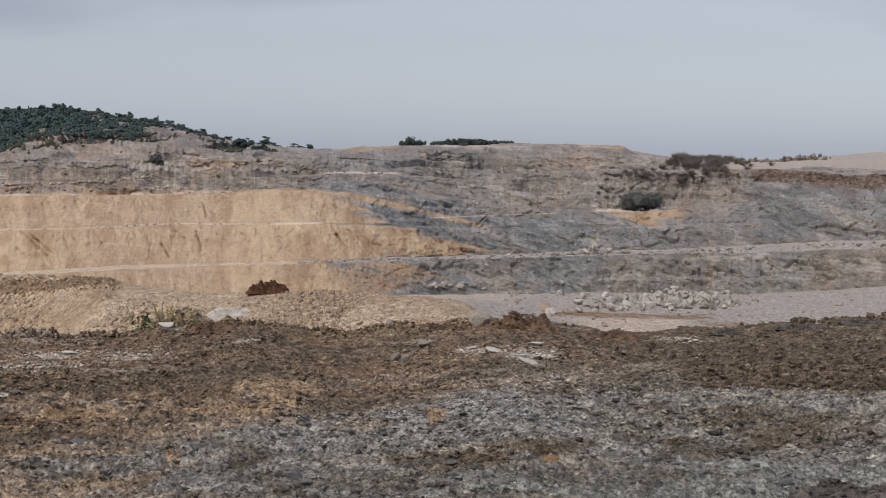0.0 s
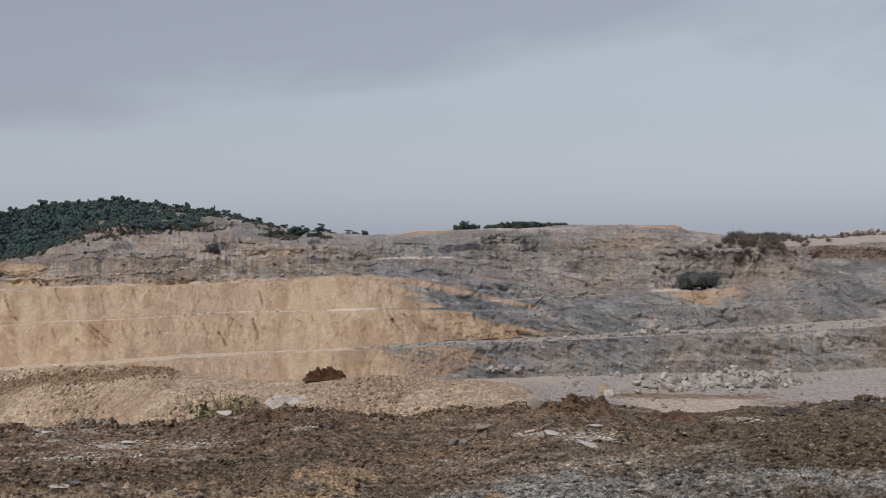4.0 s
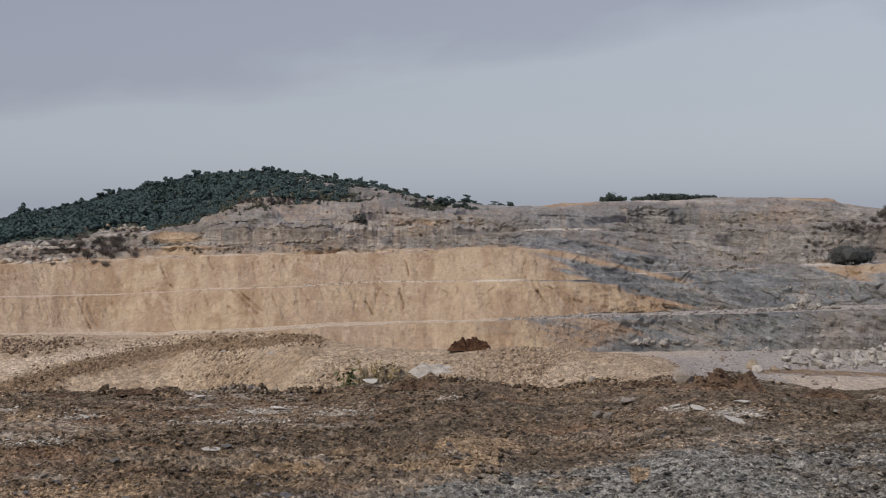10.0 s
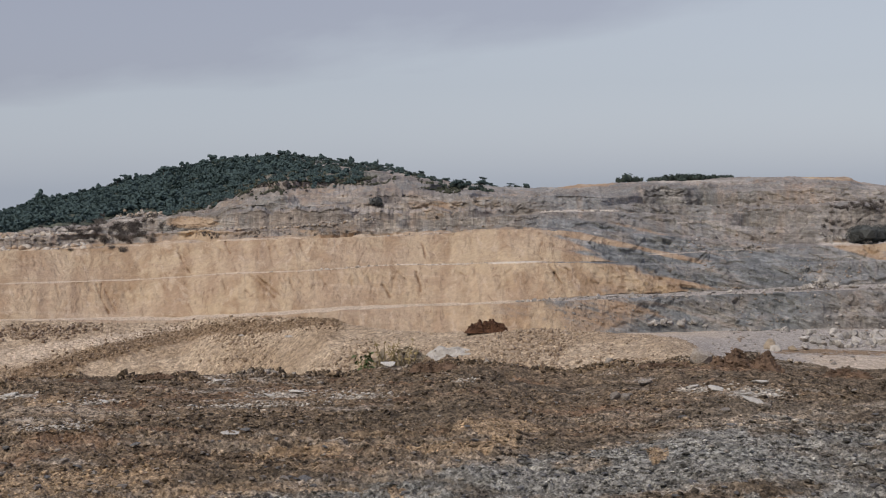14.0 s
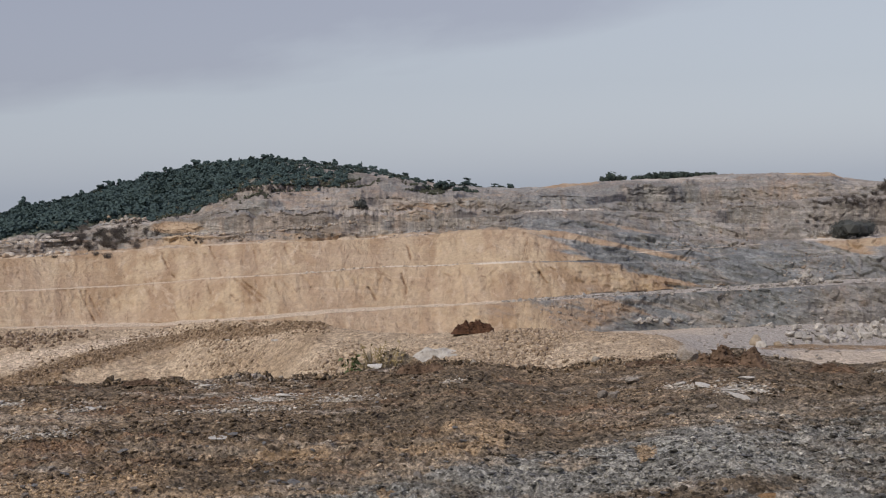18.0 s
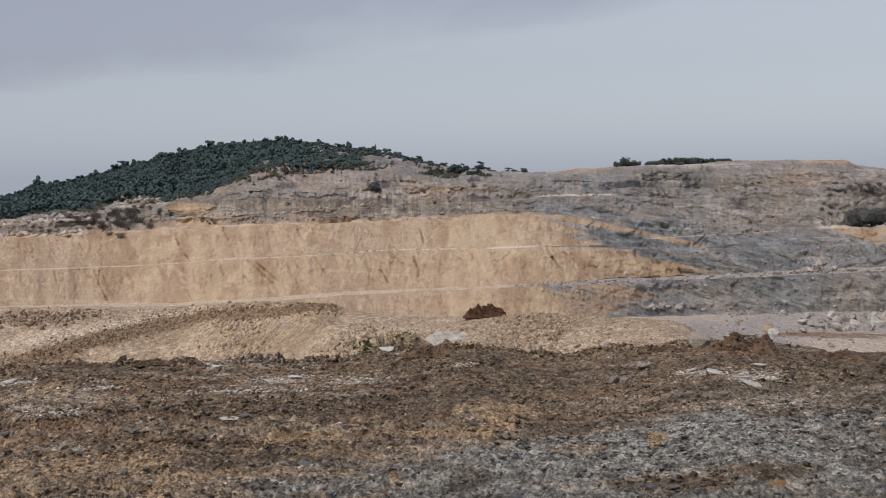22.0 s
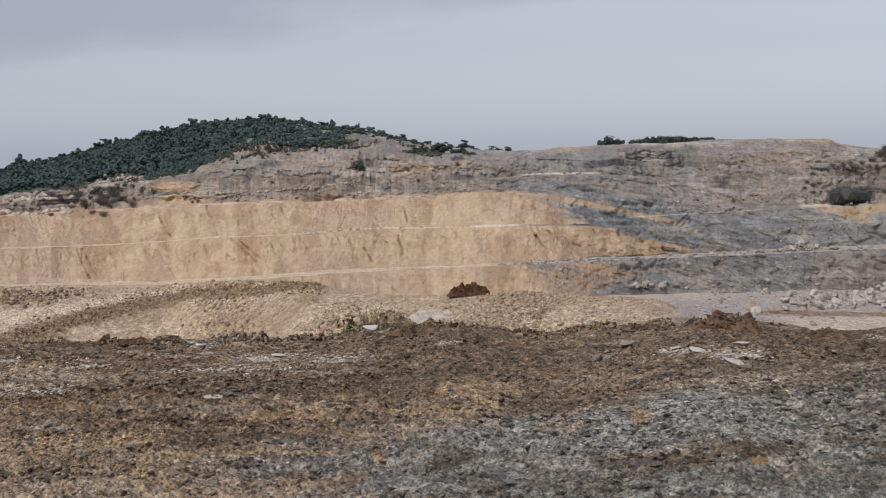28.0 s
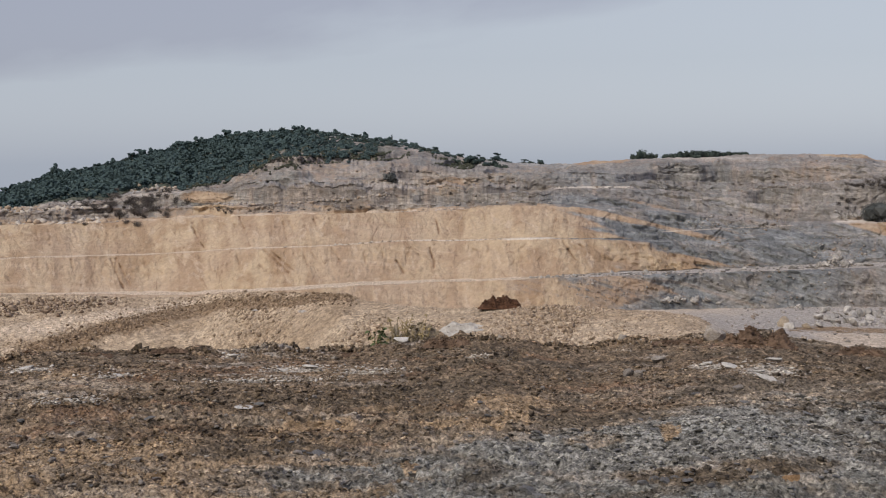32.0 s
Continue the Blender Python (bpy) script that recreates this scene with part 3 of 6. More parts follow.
# the field round the standpoint
near_r = np.concatenate([[0.0], np.arange(0.5, 5.4, 0.35), 0.5 * np.linspace(5.45, FIELD_R, 300) + 0.5 / np.linspace(1 / 5.45, 1 / FIELD_R, 300)])
lip_z = EYE + FIELD_R * np.tan(np.radians(lip)) + 0.02 * crumble
R = [np.repeat(near_r[:, None], NC, 1)]
Z = [lip_z[None, :] * (near_r[:, None] / FIELD_R) ** 1.35]
AR, AZ, BAND = [np.zeros((len(near_r), NC))], [np.zeros((len(near_r), NC))], [np.zeros(len(near_r), int)]
r0, z0, az0 = np.full(NC, FIELD_R), lip_z, 0.02
for k, (name, r1, el1, rows, rough_r, rough_z) in enumerate(rings):
    z1 = EYE + r1 * np.tan(np.radians(el1))
    u = (np.arange(rows) + 1)[:, None] / rows
    if name == "horizon":
        u = u ** 2
    ur, uz = np.repeat(u, NC, 1), np.repeat(u, NC, 1)
    steps = {"brow": 3, "upper": 2, "tier": 2, "crest": 3, "ledge": 3, "edge": 2}.get(name, 0)
    if steps:
        share = {"brow": 1.0, "upper": 0.35, "tier": 0.35}.get(name, 0) * (1 - 0.45 * smooth(signed, -8, -3)[None, :]) + (0.30 * smooth(signed, -6, 0)[None, :] if name in ("crest", "ledge", "edge") else 0)
        if name == "brow":
            share = share * (1 - 0.8 * smooth(signed, 10, 12))[None, :]
        share = share * smooth(fbm(az * 0.16 + 11 * k, 0 * az + 2 * k, 1.5, 3), -0.6, 0.2)[None, :]
        w = steps * np.clip(u + 0.22 * np.sin(np.pi * u) * fbm((az * 0.22 + 7 * k)[None, :], 1.6 * u + k, 0.5, 4), 0, 1)
        f = w - np.floor(w)
        ur = ur * (1 - share) + share * np.clip((np.floor(w) + np.clip((f - 0.62) / 0.38, 0, 1)) / steps, 0, 1)
        uz = uz * (1 - share) + share * np.clip((np.floor(w) + np.clip(f / 0.62, 0, 1)) / steps, 0, 1)
    if name == "upper":
        # a cliff edge under the plateau
        cliff = smooth(signed, 11.5, 13.5)[None, :]
        ur = ur * (1 - cliff) + cliff * np.minimum(1, u * 1.7)
    R.append(r0 + (r1 - r0) * ur)
    bulge = 0.0
    if name == "mound":
        bulge = 0.25 * np.sin(np.pi * u)
        rel = (az[None, :] * 0.55, 5.0 * u + 0 * az[None, :])
        bulge = bulge + np.sin(np.pi * np.clip(u * 1.08, 0, 1)) * (0.10 * fbm(rel[0], rel[1], 3.3, 4, 0.5) + 0.05 * fbm(rel[0] * 6, rel[1] * 5, 7.3, 3, 0.6))
    Z.append(z0 + (z1 - z0) * uz + bulge)
    AR.append(np.repeat(rough_r * np.sin(np.pi * np.clip(u, 0, 1)) ** 0.5, NC, 1))
    AZ.append(np.repeat(az0 + (rough_z - az0) * u, NC, 1))
    BAND.append(np.full(rows, k + 1))
    r0, z0, az0 = r1, z1, rough_z
R, Z, AR, AZ, BAND = np.concatenate(R), np.concatenate(Z), np.concatenate(AR), np.concatenate(AZ), np.concatenate(BAND)
NAMES = ["field"] + [a[0] for a in rings]
SIN, COS = np.sin(np.radians(az))[None, :], np.cos(np.radians(az))[None, :]
X, Y = R * SIN, R * COS

near = BAND == 0
# churned soil: ruts, humps, clods and crumbs
xn, yn = X[near], Y[near]
ruts = fbm(xn * 0.5 + yn * 0.1, yn * 1.1, 0.0, 3)
clod = 1 - 2 * np.abs(fbm(xn * 3.1, yn * 4.2, 2.0, 3, 0.6))
crumb = 1 - 2 * np.abs(fbm(xn * 17, yn * 15, 4.0, 3, 0.6))
wide = smooth(R[near], 0.5, 5.0) * (1 - 0.35 * smooth(R[near], 12, 14))
grain = fbm(xn * 36, yn * 30, 5.0, 2, 0.6)
patchy = 0.7 + 0.6 * fbm(xn * 0.45, yn * 0.6, 9.0, 2)
Z[near] += wide * (0.036 * ruts + 0.027 * clod * patchy + 0.017 * crumb * patchy + 0.012 * grain)
# a wall of crumbled clods along the lip
Z[near] += 0.018 * smooth(R[near], 14.2, 15.4) * (1 + fbm(xn * 5, yn * 5, 7.0, 3))

far = ~near
xf, yf, zf = X[far], Y[far], Z[far]
af = np.repeat(round_b[None, :] * 3.35, far.sum(), 0)
flute = fbm(af * 0.16, yf * 0.01, zf * 0.05, 4, 0.55)
flute -= 0.8 * np.abs(fbm(af * 0.40, yf * 0.01, zf * 0.16 + 3, 4, 0.6))
block = fbm(af * 0.6, yf * 0.15, zf * 0.9, 4, 0.65)
dip = zf * 0.8 + af * 0.17 + 0.9 * fbm(xf * 0.07, yf * 0.07, zf * 0.1, 3)
bed = fbm(dip * 1.3, af * 0.25, yf * 0.01, 4, 0.65)
slaty = smooth(np.repeat(signed[None, :], far.sum(), 0), -6, 0)
push = flute * (1 - 0.4 * slaty) + 0.45 * block + slaty * 0.22 * bed + 0.2 * slaty * block
marl = (1 - slaty) * np.isin(BAND[far], [NAMES.index(q) for q in ("edge", "ledge", "crest")])[:, None]
R[far] = R[far] - push * AR[far] * (1 - 0.35 * marl) * (1 - 0.45 * slaty)
hump = fbm(xf * 0.11, yf * 0.08, 1.0, 4, 0.6) + 0.5 * fbm(xf * 0.9, yf * 0.9, 6.0, 3, 0.6)
Z[far] += hump * AZ[far]
stepped = np.isin(BAND[far], [NAMES.index(q) for q in ("brow", "skyline", "tier_back", "upper_back", "crest_back")])[:, None] * np.where(BAND[far] == NAMES.index("skyline"), 0.6, 1.0)[:, None] * (1 - 0.9 * smooth(np.repeat(signed[None, :], far.sum(), 0), 10.5, 12))
level = zf * 0.55 + 1.5 * fbm(af * 0.05, R[far] * 0.03, 4.0, 4, 0.6)
part_ = level - np.floor(level)
Z[far] += 0.62 * stepped * (1 - 0.75 * slaty) * (np.floor(level) + smooth(part_, 0.70, 0.98) - level) / 0.55
# blocks between joints and dipping beds, some proud and some fallen out
warp = 1.4 * fbm(af * 0.13, zf * 0.3, yf * 0.02, 3), 1.1 * fbm(af * 0.2 + 9, zf * 0.4, yf * 0.02 + 5, 3)
broken = np.zeros(af.shape)
for size_, lift_ in ((3.2, 0.5), (1.5, 0.32), (0.7, 0.2)):
    iu = np.floor((af + 0.35 * zf) / (1.5 * size_) + warp[0]).astype(np.int64)
    iv = np.floor((zf + 0.24 * af) / (0.55 * size_) + warp[1]).astype(np.int64)
    broken += lift_ * lattice(iu, iv, np.full(af.shape, int(size_ * 10), np.int64))
# upright blocks between joints in the level beds
columns = np.zeros(af.shape)
for wide_, tall_, lift_ in ((1.5, 3.4, 0.55), (0.8, 1.7, 0.4)):
    iu = np.floor(af / wide_ + 0.5 * warp[0]).astype(np.int64)
    iv = np.floor(zf / tall_ + 0.35 * warp[1]).astype(np.int64)
    columns += lift_ * lattice(iu, iv, np.full(af.shape, int(wide_ * 10), np.int64))
upright = (1 - 0.7 * slaty) * np.isin(BAND[far], [NAMES.index(q) for q in ("upper", "tier", "brow")])[:, None]
walls = np.isin(BAND[far], [NAMES.index(q) for q in ("edge", "ledge", "crest", "upper", "tier", "brow")])[:, None]
rough = walls * (0.18 + 0.82 * slaty) * np.where(BAND[far] == NAMES.index("edge"), 0.7, 1.0)[:, None] * (1 - 0.9 * marl)
rough = rough * np.minimum(1, AR[far] * 2) * np.where((BAND[far] == NAMES.index("brow"))[:, None], 1 - smooth(np.repeat(signed[None, :], far.sum(), 0), 10, 11.5), 1.0)
Z[far] += 0.42 * rough * broken
R[far] -= 0.8 * rough * broken
R[far] -= 0.36 * upright * np.minimum(1, AR[far] * 2) * columns
# cliffs of upright jointed blocks: bearings of their ends, angles of foot and top at either end, depth of the joints
CLIFFS = [(-18.8, -11.6, -1.80, -1.04, -1.84, -1.02, 0.42), (-25.2, -13.6, -2.22, -1.92, -2.12, -1.88, 0.36), (-14.6, -6.0, -1.86, -1.22, -1.72, -1.08, 0.3), (-2.6, 3.4, -0.92, -0.26, -0.98, -0.2, 0.5), (2.4, 6.3, -1.86, -1.30, -1.96, -1.22, 0.5), (6.1, 12.4, -2.30, -1.22, -1.98, -1.05, 0.8), (12.6, 19.5, -1.62, -0.93, -1.66, -0.98, 0.5), (-14.5, -6.0, -0.74, -0.44, -0.64, -0.36, 0.3), (-12.0, -5.4, -0.16, 0.10, -0.30, -0.13, 0.3), (-17.6, -10.5, -0.14, 0.10, 0.10, 0.34, 0.3)]
cliff_mask = np.zeros(R.shape)
cliff_rows = np.where((BAND >= NAMES.index("upper")) & (BAND <= NAMES.index("brow")))[0]
for k, (b0, b1, foot0, top0, foot1, top1, depth) in enumerate(CLIFFS):
    found = []
    for c in np.where((bearing > b0) & (bearing < b1) & (np.arange(NC) < 53 / STEP))[0]:
        f = (bearing[c] - b0) / (b1 - b0)
        wave = float(fbm(bearing[c] * 0.9 + 5 * k, 0.5, k + 0.3, 4, 0.6))
        foot, top = foot0 + (foot1 - foot0) * f + 0.08 * wave, top0 + (top1 - top0) * f + 0.13 * float(fbm(bearing[c] * 1.7, 3.5, k + 0.9, 4, 0.7))
        el = np.maximum.accumulate(np.degrees(np.arctan2(Z[cliff_rows, c] - EYE, R[cliff_rows, c])))
        inside, above = (el >= foot) & (el <= top), (el > top) & (el < top + 0.16)
        if inside.sum() >= 4:
            r_ = R[cliff_rows[inside], c]
            found.append((c, f, wave, foot, top, el, inside, above, 0.55 * r_[0] + 0.45 * r_[-1]))
    bases = np.array([q[-1] for q in found])
    bases = np.convolve(np.pad(bases, 20, mode="edge"), np.hanning(43)[1:-1] / np.hanning(43).sum(), "valid")
    for (c, f, wave, foot, top, el, inside, above, _), base in zip(found, bases):
        ramp_ = float(smooth(min(f, 1 - f), 0.0, 0.28))
        e, ea = el[inside], el[above]
        inside, above = cliff_rows[inside], cliff_rows[above]
        along_ = bearing[c] * 3.6
        rise_ = np.radians(e - foot) * base
        ramp_ *= 0.5 + 0.5 * float(smooth(fbm(bearing[c] * 0.55 + 3 * k, 7.5, k + 0.1, 3), -0.75, -0.1))
        lane = (along_ + 1.1 * float(fbm(along_ * 0.33, 2.5, k + 0.7, 3))) / 1.6 + 0.16 * rise_ * (-1) ** k + 0.25 * fbm(rise_ * 0.6, along_ * 0.2, k + 4.0, 2)
        level_ = rise_ / 1.3 + 0.9 * wave + 0.6 * fbm(along_ * 0.25 + 0 * rise_, rise_ * 0.1, k + 8.0, 2)
        bed_ = np.floor(level_).astype(np.int64)
        proud = lattice(np.floor(lane).astype(np.int64), bed_, np.full(bed_.shape, 7 + k, np.int64)) * 0.5
        small = lattice(np.floor(lane * 2.7 + 0.4).astype(np.int64), np.floor(level_ * 2.1).astype(np.int64), np.full(bed_.shape, 3 + k, np.int64)) * 0.35
        crack = smooth(np.abs(lane % 1 - 0.5), 0.38, 0.48) * (0.5 + 0.5 * lattice(np.floor(lane + 0.5).astype(np.int64), bed_ * 0, np.full(bed_.shape, 5, np.int64)))
        new_r = base + 1.6 * (0.6 * rise_ + 0.4 * np.floor(rise_ / 1.3) * 1.3) / max(float(rise_.max()), 0.3) - depth * (proud + small) * 0.55 + depth * 0.55 * crack
        R[inside, c] += ramp_ * (new_r - R[inside, c])
        Z[inside, c] += ramp_ * (EYE + R[inside, c] * np.tan(np.radians(e)) - Z[inside, c])
        cliff_mask[inside, c] = np.maximum(cliff_mask[inside, c], 0.7 * ramp_)
        mixed = np.clip((ea - top) / 0.16, 0, 1) ** 2
        R[above, c] += ramp_ * (1 - mixed) * (base + 1.3 - R[above, c])
        Z[above, c] += ramp_ * (EYE + R[above, c] * np.tan(np.radians(ea)) - Z[above, c])
X, Y = R * SIN, R * COS
Y[0] -= 0.17
X[0] -= 0.11

BERM_B, BERM_EL = [-28, -26.3, -25.4, -23.2, -20.9, -18.7, -16, -14.1], [-7.6, -7.36, -7.11, -6.56, -5.99, -5.83, -5.78, -5.70]

# ---- what lies where: masks for soil, buff marl, slate and dust ----
B = np.repeat(round_b[None, :], len(BAND), 0)
wob = fbm(X * 0.06, Y * 0.06, Z * 0.15, 4)
buff, slate, dust, soil, ochre, scrub, joint, chalk = (np.zeros(X.shape) for _ in range(8))
edge_of_buff = {"mound": 5.5, "dip": 5.5, "toe": 1.0, "edge": -2.6, "back": -5.0, "ledge": -1.1, "ledge_back": -4.0, "crest": -2.4, "crest_back": -5.0, "upper": -8.0}
for k, name in enumerate(NAMES):
    rows = np.where(BAND == k)[0]
    b, w = B[rows], wob[rows]
    u = ((np.arange(len(rows)) + 0.5) / len(rows))[:, None]
    if name in edge_of_buff:
        limit = edge_of_buff[name] + (2.6 * (0.5 - u) if name in ("edge", "ledge", "crest") else 0)
        fingers = 0
        if name in ("edge", "ledge", "crest"):
            # the beds of marl and dark rock reach into each other
            el_ = np.degrees(np.arctan2(Z[rows] - EYE, R[rows]))
            fingers = (2.2 if name == "edge" else 4.2) * fbm(b * 0.16, (el_ + 0.22 * b) * 2.0, 6.0, 3, 0.6)
        buff[rows] = 1 - smooth(b + 2.2 * w + fingers, limit - 4.2, limit + 3.0)
    if name == "crest":
        buff[rows] = np.maximum(buff[rows], 1.0 * np.exp(-((b - 8.8) / 1.4) ** 2) * smooth(u + 0.12 * (b - 8.8), 0.25, 0.6))
    if name == "upper":
        buff[rows] = 0.30 * buff[rows] + 0.6 * np.exp(-((b + 19.5) / 1.5) ** 2)
    if name in ("upper", "tier", "brow"):
        # upright joints in the weathered upper faces
        joint[rows] = (1 if name != "brow" else 0.8 * (1 - 0.35 * smooth(u, 0.4, 0.6) * (1 - smooth(b, -4, -1.5)))) * smooth(np.minimum(u, 1 - u) + 0.1 * w, 0.0, 0.2) * (1 - smooth(b + 2 * w, 10.5, 12)) * smooth(w, -0.8, 0.0)
        joint[rows] *= 1 - 0.75 * smooth(b, -6, -3) * (1 - np.exp(-((b - 1.0) / 3.2) ** 4) * (name == "brow"))
    if name in ("mound", "dip", "toe"):
        dust[rows] = 0.30
    if name in ("edge", "ledge", "crest", "crest_back", "upper"):
        slate[rows] = smooth(b + 2 * w, -8, -2) * (1 - 0.55 * smooth(b, 8, 13))
    if name in ("upper_back", "tier", "tier_back", "brow"):
        slate[rows] = 0.95 * smooth(b + 2 * w, -12, -7) * (1 - 0.8 * smooth(b + 2 * w, 0, 4)) * (1 - 0.5 * smooth(b, 4, 7))
        if name in ("upper_back", "tier_back"):
            dust[rows] = 0.42
        buff[rows] = 0.12 * (1 - smooth(b, -8, 0)) + 0.13
    if name in ("back", "ledge_back"):
        dust[rows] = 0.78 if name == "back" else 0.62 - 0.5 * smooth(b, -5, -3.5) + 0.75 * np.exp(-((b + 9.9) / 1.7) ** 4) + 0.25 * w
        buff[rows] = 1 - smooth(b + w, -6.5, -4)
    if name == "upper":
        soil[rows] = 0.95 * smooth(b + 2 * w, 11.8, 13.5) * smooth(u + 0.15 * w, 0.52, 0.66)
    if name == "crest_back":
        dust[rows] = 0.5 * (1 - smooth(b, -12, -8)) + 0.95 * np.exp(-((b - 7.9) / 1.7) ** 4)
    if name == "toe":
        dust[rows] = 0.8
        el_ = np.degrees(np.arctan2(Z[rows] - EYE, R[rows]))
        soil[rows] = 0.75 * np.exp(-((el_ + 6.92 + 0.08 * w) / 0.15) ** 2) * smooth(b + w, 4.5, 6) * (1 - smooth(b + w, 11, 13)) + 0.6 * smooth(b + w, 10, 11.5) * (1 - smooth(b, 14, 16)) * (1 - smooth(el_ + 0.15 * w, -7.2, -7.0))
        buff[rows] = np.maximum(buff[rows], 0.65 * smooth(b + w, 5.5, 7) * (1 - smooth(b + w, 10, 11)) * (1 - smooth(el_, -7.15, -7.05)))
        dust[rows] += 0.4 * np.exp(-((el_ + 6.75 - 0.12 * (b - 12) + 0.05 * w) / 0.09) ** 2) * smooth(b, 9.5, 11)
    if name == "brow":
        dust[rows] = 0.95 * smooth(b, 10.8, 12)
        scrub[rows] = 0.38 * smooth(u, 0.20, 0.7) * (1 - smooth(b, -14, -8)) + 0.2 * smooth(u, 0.7, 0.95) * (1 - smooth(b, -9, -6))
    if name == "skyline":
        dust[rows] = 0.95 * smooth(b, 10.5, 12)
        scrub[rows] = 0.25 * (1 - smooth(b, -9, -6)) + 0.65 * (1 - smooth(b + 1.5 * w - 2.0 * u, -19.0, -16))
        buff[rows] = 1.25 * np.exp(-((b - 6.7) / 1.25) ** 4) * smooth(u, 0.2, 0.5) + 0.8 * np.exp(-((b + 3.1) / 1.2) ** 4)
        dust[rows] = np.maximum(dust[rows], 0.75 * np.exp(-((b - 6.7) / 1.2) ** 4) * smooth(u, 0.45, 0.8))
    if name in ("far_slope", "horizon"):
        soil[rows] = 0.5
    if name == "mound":
        # the brown berm beside the ramp, and soil spilt over the near edge
        el_ = np.degrees(np.arctan2(Z[rows] - EYE, R[rows]))
        berm = np.exp(-((el_ + 0.12 * w - np.interp(b, BERM_B, BERM_EL)) / np.interp(b, [-26, -22, -15, -13.5], [0.42, 0.36, 0.20, 0.14])) ** 2) * smooth(b, -28, -26) * (1 - smooth(b, -14.2, -13.2))
        track = np.exp(-((el_ + 0.05 * w - np.interp(b, [-29, -27.8, -24.5, -21.2, -19], [-7.0, -6.75, -6.3, -5.85, -5.6])) / np.interp(b, [-28, -20], [0.34, 0.16])) ** 2) * (1 - smooth(b, -20.5, -18.5))
        bank = np.exp(-((b + 26.6) / 2.0) ** 4 - ((el_ + 5.72 - 0.03 * (b + 26)) / 0.26) ** 2)
        soil[rows] = 0.80 * berm - 0.4 * track + 0.30 * bank + 0.22 * w + 0.35 * np.exp(-((b + 13.5) / 3) ** 2) * smooth(u, 0.75, 0.95)
        Z[rows] += 0.22 * berm * smooth(u, 0.05, 0.3) * (1 - smooth(u, 0.45, 0.75)) * (1 + fbm(X[rows] * 0.4, Y[rows] * 0.4, 2.0, 3))
        soil[rows] = np.maximum(soil[rows], 0.27 - 0.2 * track)
        dust[rows] = 0.30 + 0.16 * w + 0.45 * track
        buff[rows] *= 0.95
rr = R[near]
# close by, the ground changes with metres sideways, farther off with the bearing
here = smooth(rr, 3.2, 6.0)
bb = here * B[near] + (1 - here) * np.clip(X[near] * 6.4 - 2.0, -30, 20)
nb = fbm(X[near] * 0.3, Y[near] * 0.5, 11.0, 4, 0.6)
nb2 = fbm(X[near] * 0.16 + 4, Y[near] * 0.22, 21.0, 3, 0.6)
soil[near] = np.clip(0.14 + 0.52 * smooth(rr + 3.6 * nb + 3.4 * nb2, 7.8, 12.0) + 0.55 * smooth(rr + 1.6 * nb, 12.6, 15.0) + 0.22 * np.exp(-((rr - 10.4 + nb) / 0.9) ** 2) * np.exp(-((bb + 5) / 6) ** 2) + 0.02 * (1 - smooth(bb + 3 * nb, -16, -6)) - 0.10 * smooth(bb, 4, 10) - 0.45 * smooth(bb + 3 * nb, -11, -3) * (1 - smooth(rr + 1.4 * nb, 8.4, 10.4)), 0, 1)
ochre[near] = 0.66 * (1 - smooth(bb + 3 * nb, -18, -5)) * (1 - smooth(rr + nb, 10, 12.5)) + 0.40 * np.exp(-((rr - 10.2 + nb) / 1.3) ** 2) * np.exp(-((bb + 6) / 7) ** 2) + 0.10
dust[near] = 0.75 * smooth(bb + 4 * nb, -6, 3) * (1 - smooth(rr + 0.5 * nb, 7.1, 8.1)) + 0.2 * (1 - smooth(rr, 7, 10))
slate[near] = 0.62 * smooth(bb + 4 * nb, 3, 10) * smooth(rr + 2 * nb, 7.9, 9.6) + 0.3 * np.exp(-((rr - 11.6 + 1.5 * nb) / 0.9) ** 2) * (1 - smooth(bb, -16, -6))
# gullies washed into the marl face: bearing and angle of their two ends
# where the field is dark and damp, ochre, or grey and dusty: bearing, angle, half width, half height
DARK_GROUND = [(-18.5, -9.61, 7.17, 0.38), (-9.5, -9.95, 3.11, 0.57), (-18.8, -11.17, 2.15, 0.38), (4.9, -10.58, 1.20, 0.33), (-3.0, -11.88, 1.43, 0.33), (-23.9, -7.97, 4.78, 0.33), (14.6, -8.83, 5.26, 1.08), (15.3, -11.52, 4.54, 0.67), (1.2, -13.25, 3.4, 0.42), (4.8, -12.75, 3.0, 0.33), (9.0, -12.3, 3.0, 0.22), (8.2, -11.3, 3.8, 0.17), (-13.3, -9.72, 4.54, 0.62), (-9.0, -8.54, 9.56, 0.29), (-7.6, -9.25, 4.0, 0.45)]
OCHRE_GROUND = [(-6.3, -10.70, 0.57, 0.38), (-14.8, -10.76, 2.39, 0.24), (-7.9, -10.94, 2.63, 0.17), (-22.5, -11.53, 3.35, 0.57), (0.1, -11.55, 0.45, 0.4), (-6.7, -10.13, 1.67, 0.33), (-24.4, -8.58, 1.20, 0.24), (-11.0, -12.85, 0.33, 0.19)]
GREY_GROUND = [(2.9, -11.44, 6.21, 0.86), (-11.5, -12.84, 3.82, 0.81), (8.0, -13.54, 4.78, 0.96), (-4.3, -13.63, 5.74, 1.05), (11.2, -10.50, 4.78, 0.53), (11.3, -13.32, 6.21, 0.38), (-7.9, -12.80, 10.04, 1.20), (-15.0, -10.16, 2.87, 0.19)]
near_el = np.degrees(np.arctan2(lip_z[None, :] * (near_r[:, None] / FIELD_R) ** 1.35 - EYE, np.maximum(R[near], 0.1)))


